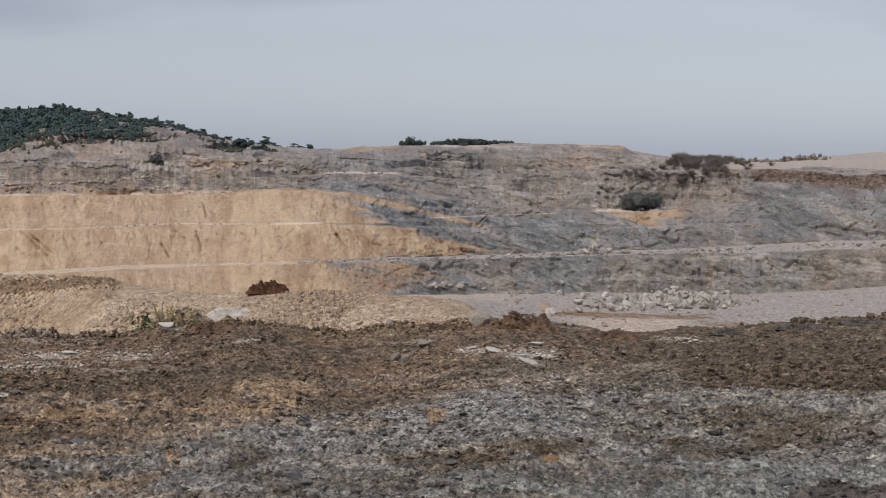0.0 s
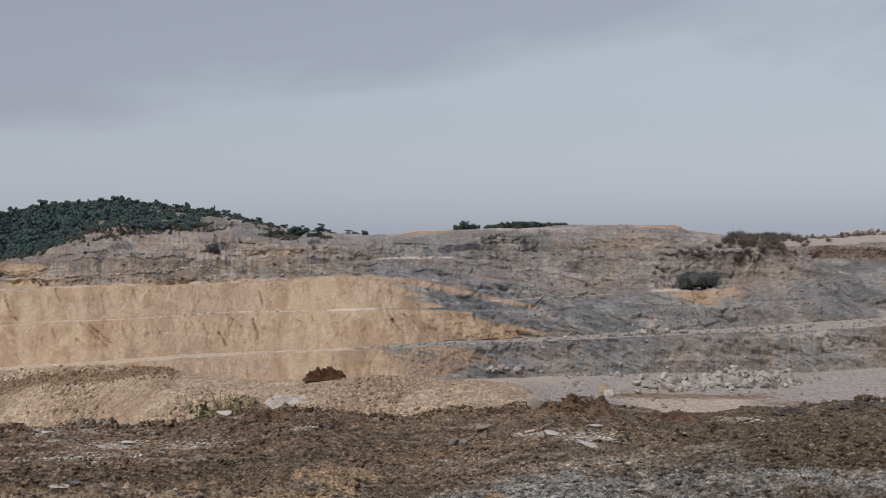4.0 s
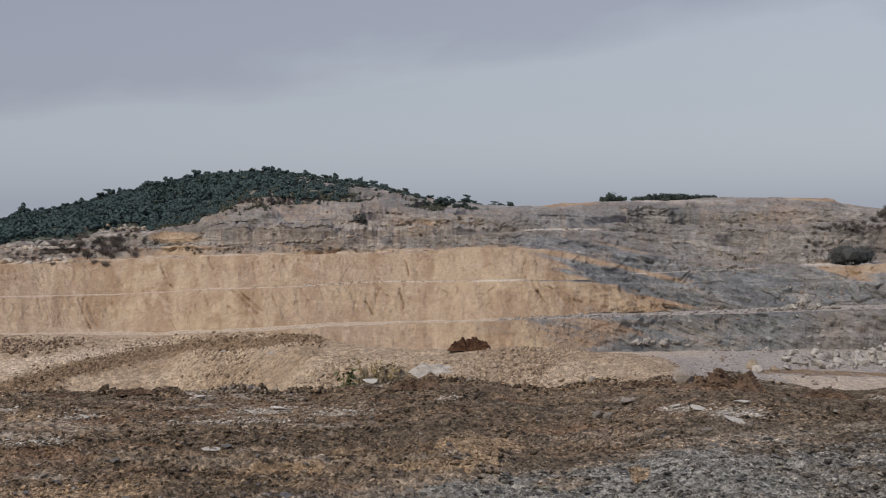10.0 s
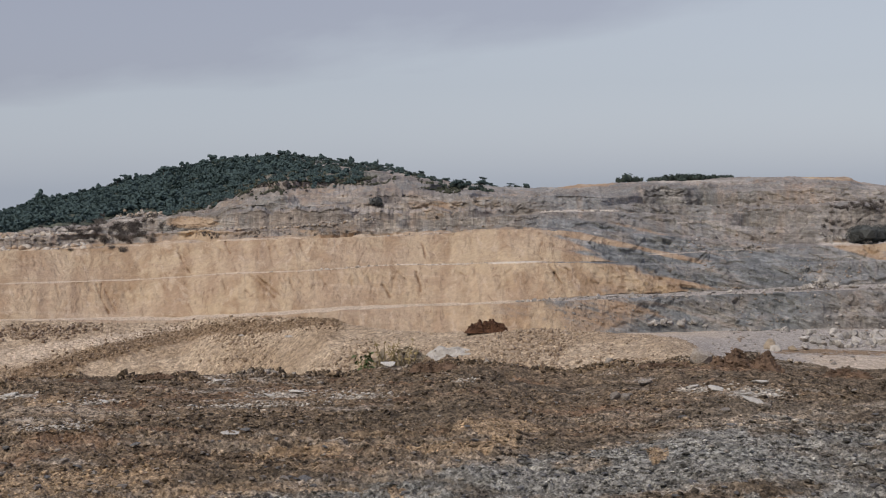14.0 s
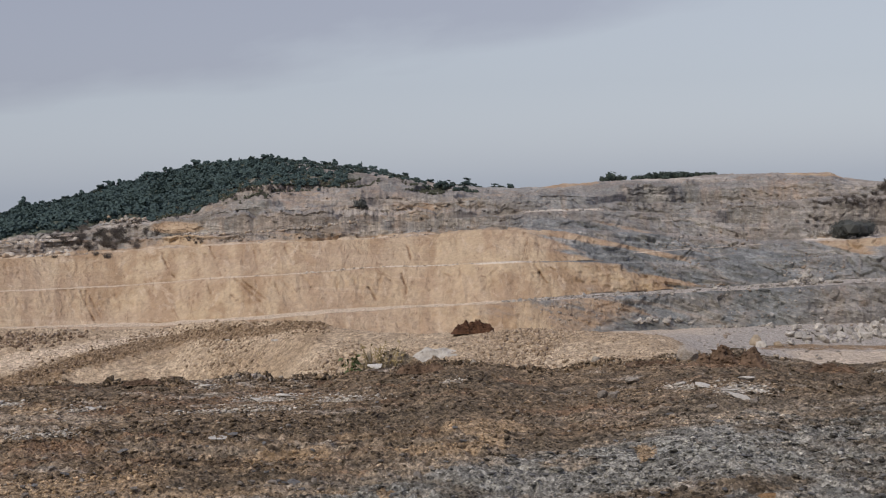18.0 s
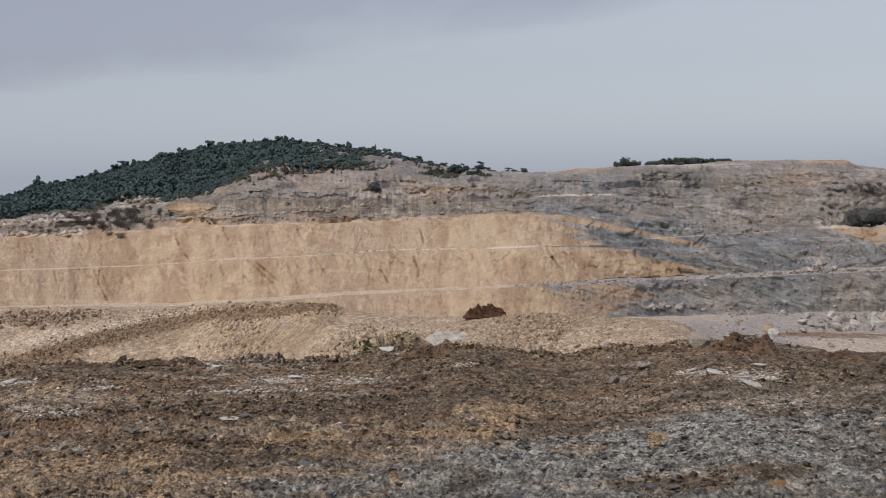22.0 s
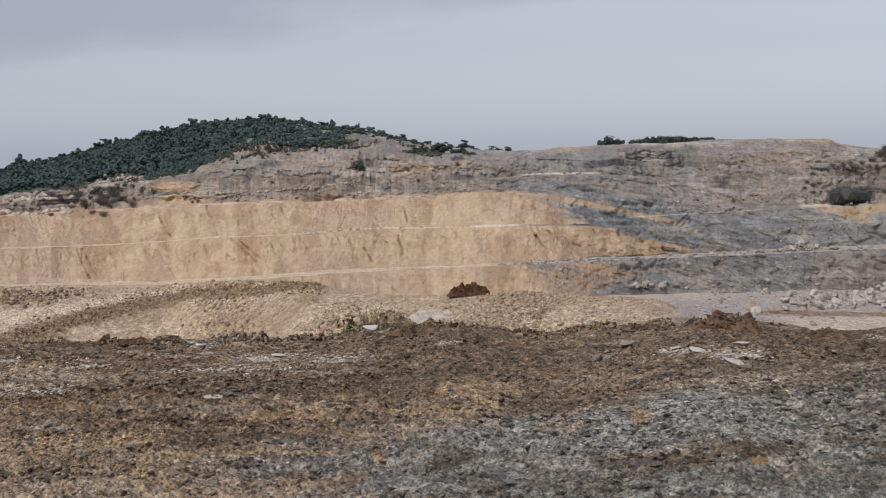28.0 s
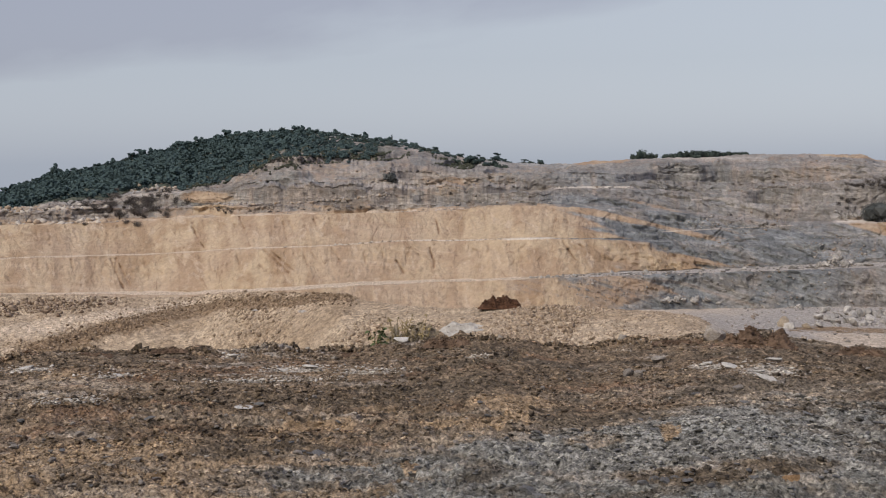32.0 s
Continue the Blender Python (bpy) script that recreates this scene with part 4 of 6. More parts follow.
def laid(patches):
    """How far each spot of the field lies inside any of some patches, with ragged rims."""
    out = np.zeros(near_el.shape)
    for b0, e0, wide_b, tall_e in patches:
        out = np.maximum(out, 1 - smooth(((B[near] + 1.5 * nb2 - b0) / wide_b) ** 2 + ((near_el + 0.22 * nb - e0) / tall_e) ** 2 + 0.5 * nb, 0.35, 1.5))
    return out * smooth(R[near], 5.0, 6.0)


in_dark, in_ochre, in_grey = laid(DARK_GROUND), laid(OCHRE_GROUND), laid(GREY_GROUND)
soil[near] = np.clip(soil[near] + 0.35 * in_dark * (1 - 0.8 * smooth(bb, 2, 7)) - 0.34 * in_grey * (1 - in_dark * (1 - smooth(bb, 2, 7))), 0, 1)
slate[near] = np.clip(0.8 * slate[near] + (0.36 + 0.16 * smooth(bb, -4, 0)) * in_dark - 0.5 * in_grey * (1 - in_dark), 0, 1)
ochre[near] = np.clip(0.72 * ochre[near] * (1 - smooth(bb, 2, 6)) + 0.68 * in_ochre, 0, 1)
dust[near] = np.clip(dust[near] + 0.30 * in_grey * (1 - in_dark), 0, 1)
# patches of pale broken stone in the soil: bearing, angle, half width, half height
CHALK = [(-18.6, -8.08, 0.75, 0.08), (-15.7, -8.66, 1.5, 0.10), (-12.8, -8.82, 1.3, 0.08), (-27.1, -8.27, 1.1, 0.08), (-23.5, -8.70, 0.9, 0.06), (-8.3, -8.25, 0.4, 0.05), (3.9, -8.7, 1.3, 0.25), (1.4, -8.6, 0.7, 0.1), (10.0, -7.95, 1.0, 0.07), (-17, -9.1, 2.2, 0.06), (-25, -9.6, 1.5, 0.08)]
for b0, e0, wide_b, tall_e in CHALK:
    chalk[near] = np.maximum(chalk[near], np.exp(-((B[near] + 0.6 * nb - b0) / wide_b) ** 2 - ((np.degrees(np.arctan2(Z[near] - EYE, R[near])) + 0.05 * nb - e0) / tall_e) ** 2))
# pale dusty ledges and tracks: bearing and angle of their two ends, half width
for b0, e0, b1, e1, half in ((6.2, -2.62, 9.4, -2.43, 0.035), (0.4, -1.70, 2.9, -1.61, 0.03), (-5.4, -1.15, -1.7, -1.15, 0.035), (-0.6, -3.01, 4.8, -2.74, 0.025), (-11.4, -2.05, -8.6, -1.97, 0.02), (-7.3, -3.32, -5.1, -3.27, 0.04)):
    el_ = np.degrees(np.arctan2(Z - EYE, R))
    track = (1 - smooth(np.abs(el_ + 0.015 * wob - (e0 + (B - b0) * (e1 - e0) / (b1 - b0))), half * 0.6, half * 1.5)) * smooth(B + 0.3 * wob, b0 - 0.2, b0 + 0.3) * (1 - smooth(B + 0.3 * wob, b1 - 0.3, b1 + 0.2)) * (~near)[:, None] * (R > 140)
    dust = np.maximum(dust, track * {0.035: 1.7, 0.04: 1.5}.get(half, 0.85))
# the dark rock lies under a line that falls to the right, brown rock above it and at its right end
el_ = np.degrees(np.arctan2(Z - EYE, R))
under = np.interp(B, [-9, -7, -4.3, -0.9, 2.7, 6.1, 9.6, 14], [-1.3, -1.42, -1.17, -1.75, -2.58, -3.3, -3.85, -4.2])
dark = smooth(under - el_ + 0.30 * wob, -0.15, 0.30) * smooth(B + 1.5 * wob, -7.5, -4.5) * (1 - 0.85 * smooth(B + 1.2 * wob, np.where(el_ < -4.2, 3.6, 7.0), np.where(el_ < -4.2, 8.0, 9.5))) * (R > 140)
slate = np.where(R > 140, 0.22 * slate + 0.9 * dark + 0.75 * smooth(B + wob, 11.5, 13.5) * (el_ < -0.9) * (el_ > -3.6), slate)
bank_ = 0.42 * np.exp(-((B + 23.2) / 2.0) ** 4 - ((el_ + 1.62 + 0.1 * wob) / 0.36) ** 4) + 0.95 * np.exp(-((B - 16.9) / 2.3) ** 4 - ((el_ + 1.26 + 0.06 * wob) / 0.27) ** 4) + 0.9 * np.exp(-((B - 13.9) / 1.2) ** 4 - ((el_ + 0.99 + 0.04 * wob) / 0.08) ** 4)
soil = np.where(R > 185, np.maximum(soil, bank_), soil)
red = 0.5 * np.exp(-((B + 0.2 * wob - 16.7) / 0.38) ** 4 - ((el_ + 0.05 * wob + 1.64) / 0.09) ** 4) * (R > 185)
joint = np.maximum(joint * 0.75, 0.9 * cliff_mask * smooth(wob, -0.9, 0.2) * (1 - smooth(B, 12, 13)))
slate = np.where((B > -2.5) & (B < 3.2), np.maximum(slate, 0.45 * cliff_mask), slate)
slate = np.where(R > 185, np.maximum(slate, 0.5 * smooth(B + 2 * wob, -12.5, -8.5) * (1 - smooth(B, -3, 0)) * smooth(el_, -0.8, -0.4)), slate)
# the ochre banks and the pale mesa
for b0, e0, wide_b, tall_e, fall, value in ((8.2, -2.85, 1.5, 0.22, 0.24, 0.8), (-19.6, -1.45, 1.3, 0.3, 0, 0.85), (6.75, 0.06, 1.15, 0.09, 0, 1.3), (-3.1, -0.08, 1.2, 0.08, 0, 0.9), (-1.2, -1.9, 1.6, 0.12, 0.24, 0.5)):
    lay = value * np.exp(-((B + 0.4 * wob - b0) / wide_b) ** 4 - ((el_ + fall * (B - b0) + 0.1 * wob - e0) / tall_e) ** 4) * (R > 140)
    buff = np.maximum(buff, lay)
gully = red
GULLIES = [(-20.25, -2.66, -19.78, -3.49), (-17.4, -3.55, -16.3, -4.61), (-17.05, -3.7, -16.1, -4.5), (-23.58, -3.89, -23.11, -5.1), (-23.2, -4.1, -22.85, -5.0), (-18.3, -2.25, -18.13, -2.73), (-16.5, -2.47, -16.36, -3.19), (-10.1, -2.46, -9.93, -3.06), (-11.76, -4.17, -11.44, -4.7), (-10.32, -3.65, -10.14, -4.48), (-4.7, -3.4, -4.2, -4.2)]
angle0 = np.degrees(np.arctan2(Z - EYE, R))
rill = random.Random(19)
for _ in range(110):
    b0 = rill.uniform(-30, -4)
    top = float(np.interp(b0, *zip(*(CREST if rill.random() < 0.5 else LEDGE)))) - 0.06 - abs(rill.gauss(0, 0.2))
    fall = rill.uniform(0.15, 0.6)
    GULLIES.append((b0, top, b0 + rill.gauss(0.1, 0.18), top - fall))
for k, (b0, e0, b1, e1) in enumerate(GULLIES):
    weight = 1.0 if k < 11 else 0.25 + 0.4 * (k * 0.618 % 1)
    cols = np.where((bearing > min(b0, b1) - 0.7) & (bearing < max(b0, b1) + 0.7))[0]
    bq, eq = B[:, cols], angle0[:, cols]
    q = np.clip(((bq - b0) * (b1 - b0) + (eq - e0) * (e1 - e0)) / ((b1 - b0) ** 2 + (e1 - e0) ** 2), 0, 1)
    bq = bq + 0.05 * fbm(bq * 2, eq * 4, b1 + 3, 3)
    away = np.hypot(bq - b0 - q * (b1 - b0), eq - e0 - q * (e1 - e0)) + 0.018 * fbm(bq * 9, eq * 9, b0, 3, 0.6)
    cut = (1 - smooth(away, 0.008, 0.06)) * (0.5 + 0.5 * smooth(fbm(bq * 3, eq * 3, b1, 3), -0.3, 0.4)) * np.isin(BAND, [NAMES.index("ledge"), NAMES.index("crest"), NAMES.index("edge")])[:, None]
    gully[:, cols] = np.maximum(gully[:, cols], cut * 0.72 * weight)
    R[:, cols] += 0.7 * cut * weight
X, Y = R * SIN, R * COS
Y[0] -= 0.17
X[0] -= 0.11
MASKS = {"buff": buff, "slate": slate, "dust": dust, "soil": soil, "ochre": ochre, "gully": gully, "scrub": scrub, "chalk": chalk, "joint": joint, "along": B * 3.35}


def sheet(name, bands, material, label, category, every=1):
    """One stretch of the land, from the rows of some bands, with the last row before them."""
    picked = np.where(np.isin(BAND, [NAMES.index(b) for b in bands]))[0]
    if picked[0] > 0:
        picked = np.concatenate([[picked[0] - 1], picked])
    pick_ = np.ix_(picked, np.arange(0, NC, every))
    co = np.stack([X[pick_], Y[pick_], Z[pick_]], -1)
    rows, nc = co.shape[:2]
    co = co.reshape(-1, 3)
    i = np.arange(rows - 1)[:, None] * nc
    j = np.arange(nc)[None, :]
    j2 = (j + 1) % nc
    quads = np.stack([i + j, i + j2, i + nc + j2, i + nc + j], -1).reshape(-1, 4)
    me = bpy.data.meshes.new(name)
    me.vertices.add(len(co))
    me.vertices.foreach_set("co", co.ravel().astype(np.float32))
    me.loops.add(quads.size)
    me.loops.foreach_set("vertex_index", quads.ravel().astype(np.int32))
    me.polygons.add(len(quads))
    me.polygons.foreach_set("loop_start", (np.arange(len(quads)) * 4).astype(np.int32))
    me.polygons.foreach_set("loop_total", np.full(len(quads), 4, np.int32))
    for key, values in MASKS.items():
        a = me.attributes.new(key, "FLOAT", "POINT")
        a.data.foreach_set("value", values[pick_].ravel().astype(np.float32))
    me.update(calc_edges=True)
    me.flip_normals()
    me.materials.append(material)
    return tagged(new(name, me), label, category, kind="structure")


sheet("ground", ["field", "behind_lip"], DIRT, "churned brown soil and grey crushed rock field", "ground", 2)
sheet("spoil_mound", ["foot", "mound", "dip"], SPOIL, "buff gravelly spoil mound with tracked ramp", "mound")
sheet("quarry_floor", ["toe"], SPOIL, "pale dusty quarry floor below the benches", "ground")
sheet("quarry_wall_lower", ["edge"], ROCK, "lower quarry face, buff marl turning to grey rock", "rock wall")
sheet("haul_road", ["back"], SPOIL, "pale dusty haul road along a quarry bench", "road")
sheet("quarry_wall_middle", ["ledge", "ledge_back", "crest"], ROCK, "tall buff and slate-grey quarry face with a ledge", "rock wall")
sheet("upper_bench", ["crest_back"], ROCK, "narrow rubble-strewn upper quarry bench", "bench")
sheet("quarry_wall_upper", ["upper", "upper_back", "tier", "tier_back", "brow"], ROCK, "weathered grey-brown upper quarry rock faces", "rock wall")
sheet("hillside", ["skyline"], ROCK, "hillside and plateau above the quarry", "hill")
sheet("backdrop", ["far_slope", "horizon"], ROCK, "land falling away behind the hill to the horizon", "land")

ANGLE = np.degrees(np.arctan2(Z - EYE, R))


def column(b):
    return int(np.clip(round((b + 31.5) / STEP), 0, 53 / STEP - 1))


def ground_at(b, r):
    """The land's height at a bearing and distance."""
    c = column(b)
    rows = np.argsort(R[:, c])
    z = float(np.interp(r, R[rows, c], Z[rows, c]))
    return Vector((r * math.sin(radians(b)), r * math.cos(radians(b)), z))


def spot(b, el, band=None):
    """The first place that is met when looking from the standpoint along a bearing and an angle."""
    c = column(b)
    ok = ANGLE[:, c] >= el
    ok[:40] = False
    if band:
        ok &= BAND == NAMES.index(band)
    i = int(np.argmax(ok)) if ok.any() else int(np.where(BAND == NAMES.index(band or "brow"))[0][-1])
    return Vector((float(X[i, c]), float(Y[i, c]), float(Z[i, c])))


def top_of(b, band):
    """The place on a band that stands out highest from the standpoint."""
    rows, c = np.where(BAND == NAMES.index(band))[0], column(b)
    i = rows[int(np.argmax(ANGLE[rows][:, c - 12:c + 13].mean(1)))]
    return Vector((float(X[i, c]), float(Y[i, c]), float(Z[i, c])))


def on_band(b, band, u):
    """A place on a band, at the share u of its rows."""
    rows = np.where(BAND == NAMES.index(band))[0]
    i, c = rows[min(int(u * len(rows)), len(rows) - 1)], column(b)
    return Vector((float(X[i, c]), float(Y[i, c]), float(Z[i, c])))


# ---- loose stones as stuff ----
PHI = (1 + 5 ** 0.5) / 2
ICO_V = np.array([(-1, PHI, 0), (1, PHI, 0), (-1, -PHI, 0), (1, -PHI, 0), (0, -1, PHI), (0, 1, PHI), (0, -1, -PHI), (0, 1, -PHI), (PHI, 0, -1), (PHI, 0, 1), (-PHI, 0, -1), (-PHI, 0, 1)]) / 1.9
ICO_F = np.array([(0, 11, 5), (0, 5, 1), (0, 1, 7), (0, 7, 10), (0, 10, 11), (1, 5, 9), (5, 11, 4), (11, 10, 2), (10, 7, 6), (7, 1, 8), (3, 9, 4), (3, 4, 2), (3, 2, 6), (3, 6, 8), (3, 8, 9), (4, 9, 5), (2, 4, 11), (6, 2, 10), (8, 6, 7), (9, 8, 1)])
rng = np.random.default_rng(7)


def tri_mesh(name, co, tris, material, soft_faces=False):
    me = bpy.data.meshes.new(name)
    me.vertices.add(len(co))
    me.vertices.foreach_set("co", co.ravel().astype(np.float32))
    me.loops.add(tris.size)
    me.loops.foreach_set("vertex_index", tris.ravel().astype(np.int32))
    me.polygons.add(len(tris))
    me.polygons.foreach_set("loop_start", (np.arange(len(tris)) * 3).astype(np.int32))
    me.polygons.foreach_set("loop_total", np.full(len(tris), 3, np.int32))
    if soft_faces:
        me.polygons.foreach_set("use_smooth", np.ones(len(tris), bool))
    me.update(calc_edges=True)
    me.materials.append(material)
    return me


def turns(n):
    """n random rotations."""
    q = rng.normal(size=(n, 4))
    q /= np.linalg.norm(q, axis=1)[:, None]
    w, x, y, z = q.T
    return np.stack([1 - 2 * (y * y + z * z), 2 * (x * y - w * z), 2 * (x * z + w * y), 2 * (x * y + w * z), 1 - 2 * (x * x + z * z), 2 * (y * z - w * x), 2 * (x * z - w * y), 2 * (y * z + w * x), 1 - 2 * (x * x + y * y)], 1).reshape(n, 3, 3)


OCT_V = np.array([(1, 0, 0), (-1, 0, 0), (0, 1, 0), (0, -1, 0), (0, 0, 1), (0, 0, -1)]) * 1.1
OCT_F = np.array([(0, 2, 4), (2, 1, 4), (1, 3, 4), (3, 0, 4), (2, 0, 5), (1, 2, 5), (3, 1, 5), (0, 3, 5)])


BOX_V = np.array([(x, y, z) for x in (-1, 1) for y in (-1, 1) for z in (-1, 1)]) * 0.72
BOX_F = np.array([(0, 1, 3), (0, 3, 2), (4, 6, 7), (4, 7, 5), (0, 4, 5), (0, 5, 1), (2, 3, 7), (2, 7, 6), (0, 2, 6), (0, 6, 4), (1, 5, 7), (1, 7, 3)])


def scatter(name, places, sizes, material, label, flatness=0.65, category="stones", picks=None, simple=False, ragged=0.28):
    """Many small angular stones on given places, as one object; picks: rows and columns of the land whose masks they take."""
    n = len(places)
    base, faces = {True: (OCT_V, OCT_F), False: (ICO_V, ICO_F), "box": (BOX_V, BOX_F)}[simple]
    m = len(base)
    v = base[None] * (1 + ragged * rng.normal(size=(n, m, 1)).clip(-1.6, 1.6))
    v = v * rng.uniform(0.5, 1.25, (n, 1, 3))
    v = np.einsum("nij,nkj->nki", turns(n), v)
    v[:, :, 2] *= flatness
    co = v * sizes[:, None, None] * 0.5 + places[:, None, :] + np.array([0, 0, 0.12])[None, None] * sizes[:, None, None]
    tris = faces[None] + m * np.arange(n)[:, None, None]
    me = tri_mesh(name, co.reshape(-1, 3), tris.reshape(-1, 3), material)
    if picks is not None:
        for key in ("soil", "ochre", "dust", "slate", "chalk"):
            a = me.attributes.new(key, "FLOAT", "POINT")
            a.data.foreach_set("value", np.repeat(MASKS[key][picks[0], picks[1]], m).astype(np.float32))
    return tagged(new(name, me), label, category, kind="stuff")


def on_land(b, rows_from, rows_to, n):
    """Random rows between two row numbers at the bearings b."""
    i = rng.integers(rows_from, rows_to, n)
    c = np.clip(np.round((b + 31.5) / STEP), 0, 53 / STEP - 1).astype(int)
    return np.stack([X[i, c], Y[i, c], Z[i, c]], 1), i, c


def row_range(name):
    rows = np.where(BAND == NAMES.index(name))[0]
    return rows[0], rows[-1] + 1


def power_sizes(n, lo, hi, p=2.2):
    u = rng.uniform(0, 1, n)
    return (lo ** (1 - p) + u * (hi ** (1 - p) - lo ** (1 - p))) ** (1 / (1 - p))


start = int(np.argmax(near_r > 5.3))
n = 98000
place, i, c = on_land(rng.uniform(-30, 20, n), start, len(near_r), n)
cover = fbm(place[:, 0] * 0.8, place[:, 1] * 1.4, 4.0, 3)
size = 0.0150 * np.exp(0.60 * rng.normal(size=n)) * (0.75 + 0.5 * smooth(cover, -0.4, 0.7)) * (0.30 + 0.070 * np.minimum(np.hypot(place[:, 0], place[:, 1]), 11.5))
size = np.minimum(size, 0.07) * (1 - 0.3 * np.clip(dust[i, c], 0, 1))
is_soil = rng.uniform(0, 1, n) < soil[i, c]
for pick_, name, label, category, flatness in ((~is_soil, "crushed_rock", "angular grey crushed rock on the churned field", "stones", 0.46), (is_soil, "soil_clods", "dark brown soil clods on the churned field", "clods", 0.55)):
    for broad in (True, False):
        q = pick_ & ((size > 0.025) == broad)
        scatter(name, place[q], size[q] * (0.92 if broad else 1.0), LOOSE, label, flatness, category, (i[q], c[q]), "box" if broad else True, 0.30)
lip_b = rng.uniform(-30, 20, 2600)
place, i, c = on_land(lip_b, len(near_r) - 9, len(near_r), len(lip_b))
knots = np.clip(0.6 + 1.2 * fbm(lip_b * 0.8, 0.0 * lip_b, 6.0, 3), 0.2, 1.6)
scatter("lip_clods", place, knots * power_sizes(len(lip_b), 0.025, 0.085, 2.6), LOOSE, "dark soil clods heaped along the field's edge", 0.9, "clods", (i, c), "box", 0.3)
a0, a1 = row_range("mound")
place, i, c = on_land(rng.uniform(-30, 3, 27000), a0, a1, 27000)
lumpy = np.clip(0.5 + 1.3 * fbm(place[:, 0] * 0.12, place[:, 1] * 0.09, 5.0, 3), 0.5, 1.3) * (1 + 0.25 * smooth(B[i, c], -7, -4))
sizes_ = 0.8 * lumpy * power_sizes(len(place), 0.07, 0.42, 3.0) * (R[i, c] / 100)
bare = rng.uniform(0, 1, len(place)) < np.clip(1.25 - 1.6 * soil[i, c] - 0.9 * np.maximum(dust[i, c] - 0.5, 0), 0.05, 1)
scatter("mound_gravel", place[bare], sizes_[bare], RUBBLE, "buff gravel and stones on the spoil mound", 0.9, simple="box")
berm_b = rng.uniform(-27.5, -13.4, 4200)
berm_el = np.interp(berm_b, BERM_B, BERM_EL) + rng.normal(0, 0.20, len(berm_b))
berm_at = np.array([spot(b, e, "mound")[:] for b, e in zip(berm_b, berm_el)])
scatter("berm_clods", berm_at, power_sizes(len(berm_b), 0.06, 0.34, 2.9), stone_material("berm_soil", (0.10, 0.066, 0.040), (0.25, 0.175, 0.115), (0.36, 0.27, 0.185), 4.0), "brown soil clods and stones along the berm", 0.85, "clods", simple="box")
bank_b = rng.normal(-26.4, 1.4, 900).clip(-30, -23.4)
bank_at = np.array([spot(b, -5.72 + 0.03 * (b + 26) + rng.normal(0, 0.16), "mound")[:] for b in bank_b])
scatter("bank_rubble", bank_at, power_sizes(len(bank_b), 0.10, 0.6, 2.6), stone_material("bank_rock", (0.22, 0.155, 0.10), (0.46, 0.355, 0.26), (0.15, 0.10, 0.066), 3.0), "tan rubble and soil tipped beside the ramp", 0.85, simple="box")
parts_of = []
for band, lo, hi, n in (("edge", -4.5, 19, 1000), ("ledge", 0.5, 19, 1200), ("crest", -1, 19, 1300), ("crest_back", -31, 19, 1500), ("upper", -31, 19, 1000), ("upper_back", -31, 10, 2200), ("tier", -31, 12, 900), ("tier_back", -31, 12, 2000), ("brow", -31, 12, 2500), ("toe", 2, 19, 450), ("back", -6, 19, 900)):
    p, i, c = on_land(rng.uniform(lo, hi, n), *row_range(band), n)
    parts_of.append(p[fbm(p[:, 0] * 0.09, p[:, 1] * 0.05, p[:, 2] * 0.4, 3) > 0.05])
place = np.concatenate(parts_of)
scatter("bench_rubble", place, power_sizes(len(place), 0.16, 0.8, 3.2), GREY_RUBBLE, "grey rubble lying on quarry benches and faces", 0.7, simple=True)


# ---- helpers for things ----
def part(name, bm, material, parent=None, label=""):
    me = bpy.data.meshes.new(name)
    bm.to_mesh(me)
    bm.free()
    me.materials.append(material)
    ob = new(name, me)
    if parent is not None:
        ob.parent = parent
    return tagged(ob, label)


def rock_mesh(name, material, seed, detail=2, squash=0.8, chisel=0.3):
    """A broken block: a sphere cut by random planes and roughened."""
    r = random.Random(seed)
    bm = bmesh.new()
    bmesh.ops.create_icosphere(bm, subdivisions=detail, radius=1)
    planes = []
    for _ in range(18):
        d = Vector((r.gauss(0, 1), r.gauss(0, 1), r.gauss(0, 1))).normalized()
        planes.append((d, r.uniform(0.36, 0.7)))
    s = Vector((r.uniform(0.8, 1.2), r.uniform(0.75, 1.1), squash * r.uniform(0.8, 1.1)))
    for v in bm.verts:
        p = v.co.copy()
        for d, h in planes:
            over = p.dot(d) - h
            if over > 0:
                p -= d * over * 0.97
        p *= 1 + chisel * (0.35 * noise.noise(p * 2.2 + Vector((seed, 0, 0))) + 0.3 * noise.noise(p * 5.5 + Vector((seed, 3, 0))))
        v.co = Vector((p.x * s.x, p.y * s.y, p.z * s.z))
    low = min(v.co.z for v in bm.verts)
    for v in bm.verts:
        v.co.z -= low * 0.75
    me = bpy.data.meshes.new(name)
    bm.to_mesh(me)
    bm.free()
    me.materials.append(material)
    return me


def rock_set(name, material, count, detail=2, squash=0.8):
    return [rock_mesh(name, material, 31 * k + len(name), detail, squash) for k in range(count)]


def put_rock(name, mesh, place, size, label, group="", category="rock", turn=None, tall=1.15, wide=1.0):
    ob = new(name, mesh)
    ob.location = place
    tip = 0.25 if tall > 0.6 else 0.05
    ob.rotation_euler = (random.uniform(-tip, tip), random.uniform(-tip, tip), random.uniform(0, 6.28) if turn is None else turn)
    ob.scale = (size * 0.5 * wide, size * 0.5, size * 0.5 * tall)
    return tagged(ob, label, category, group)


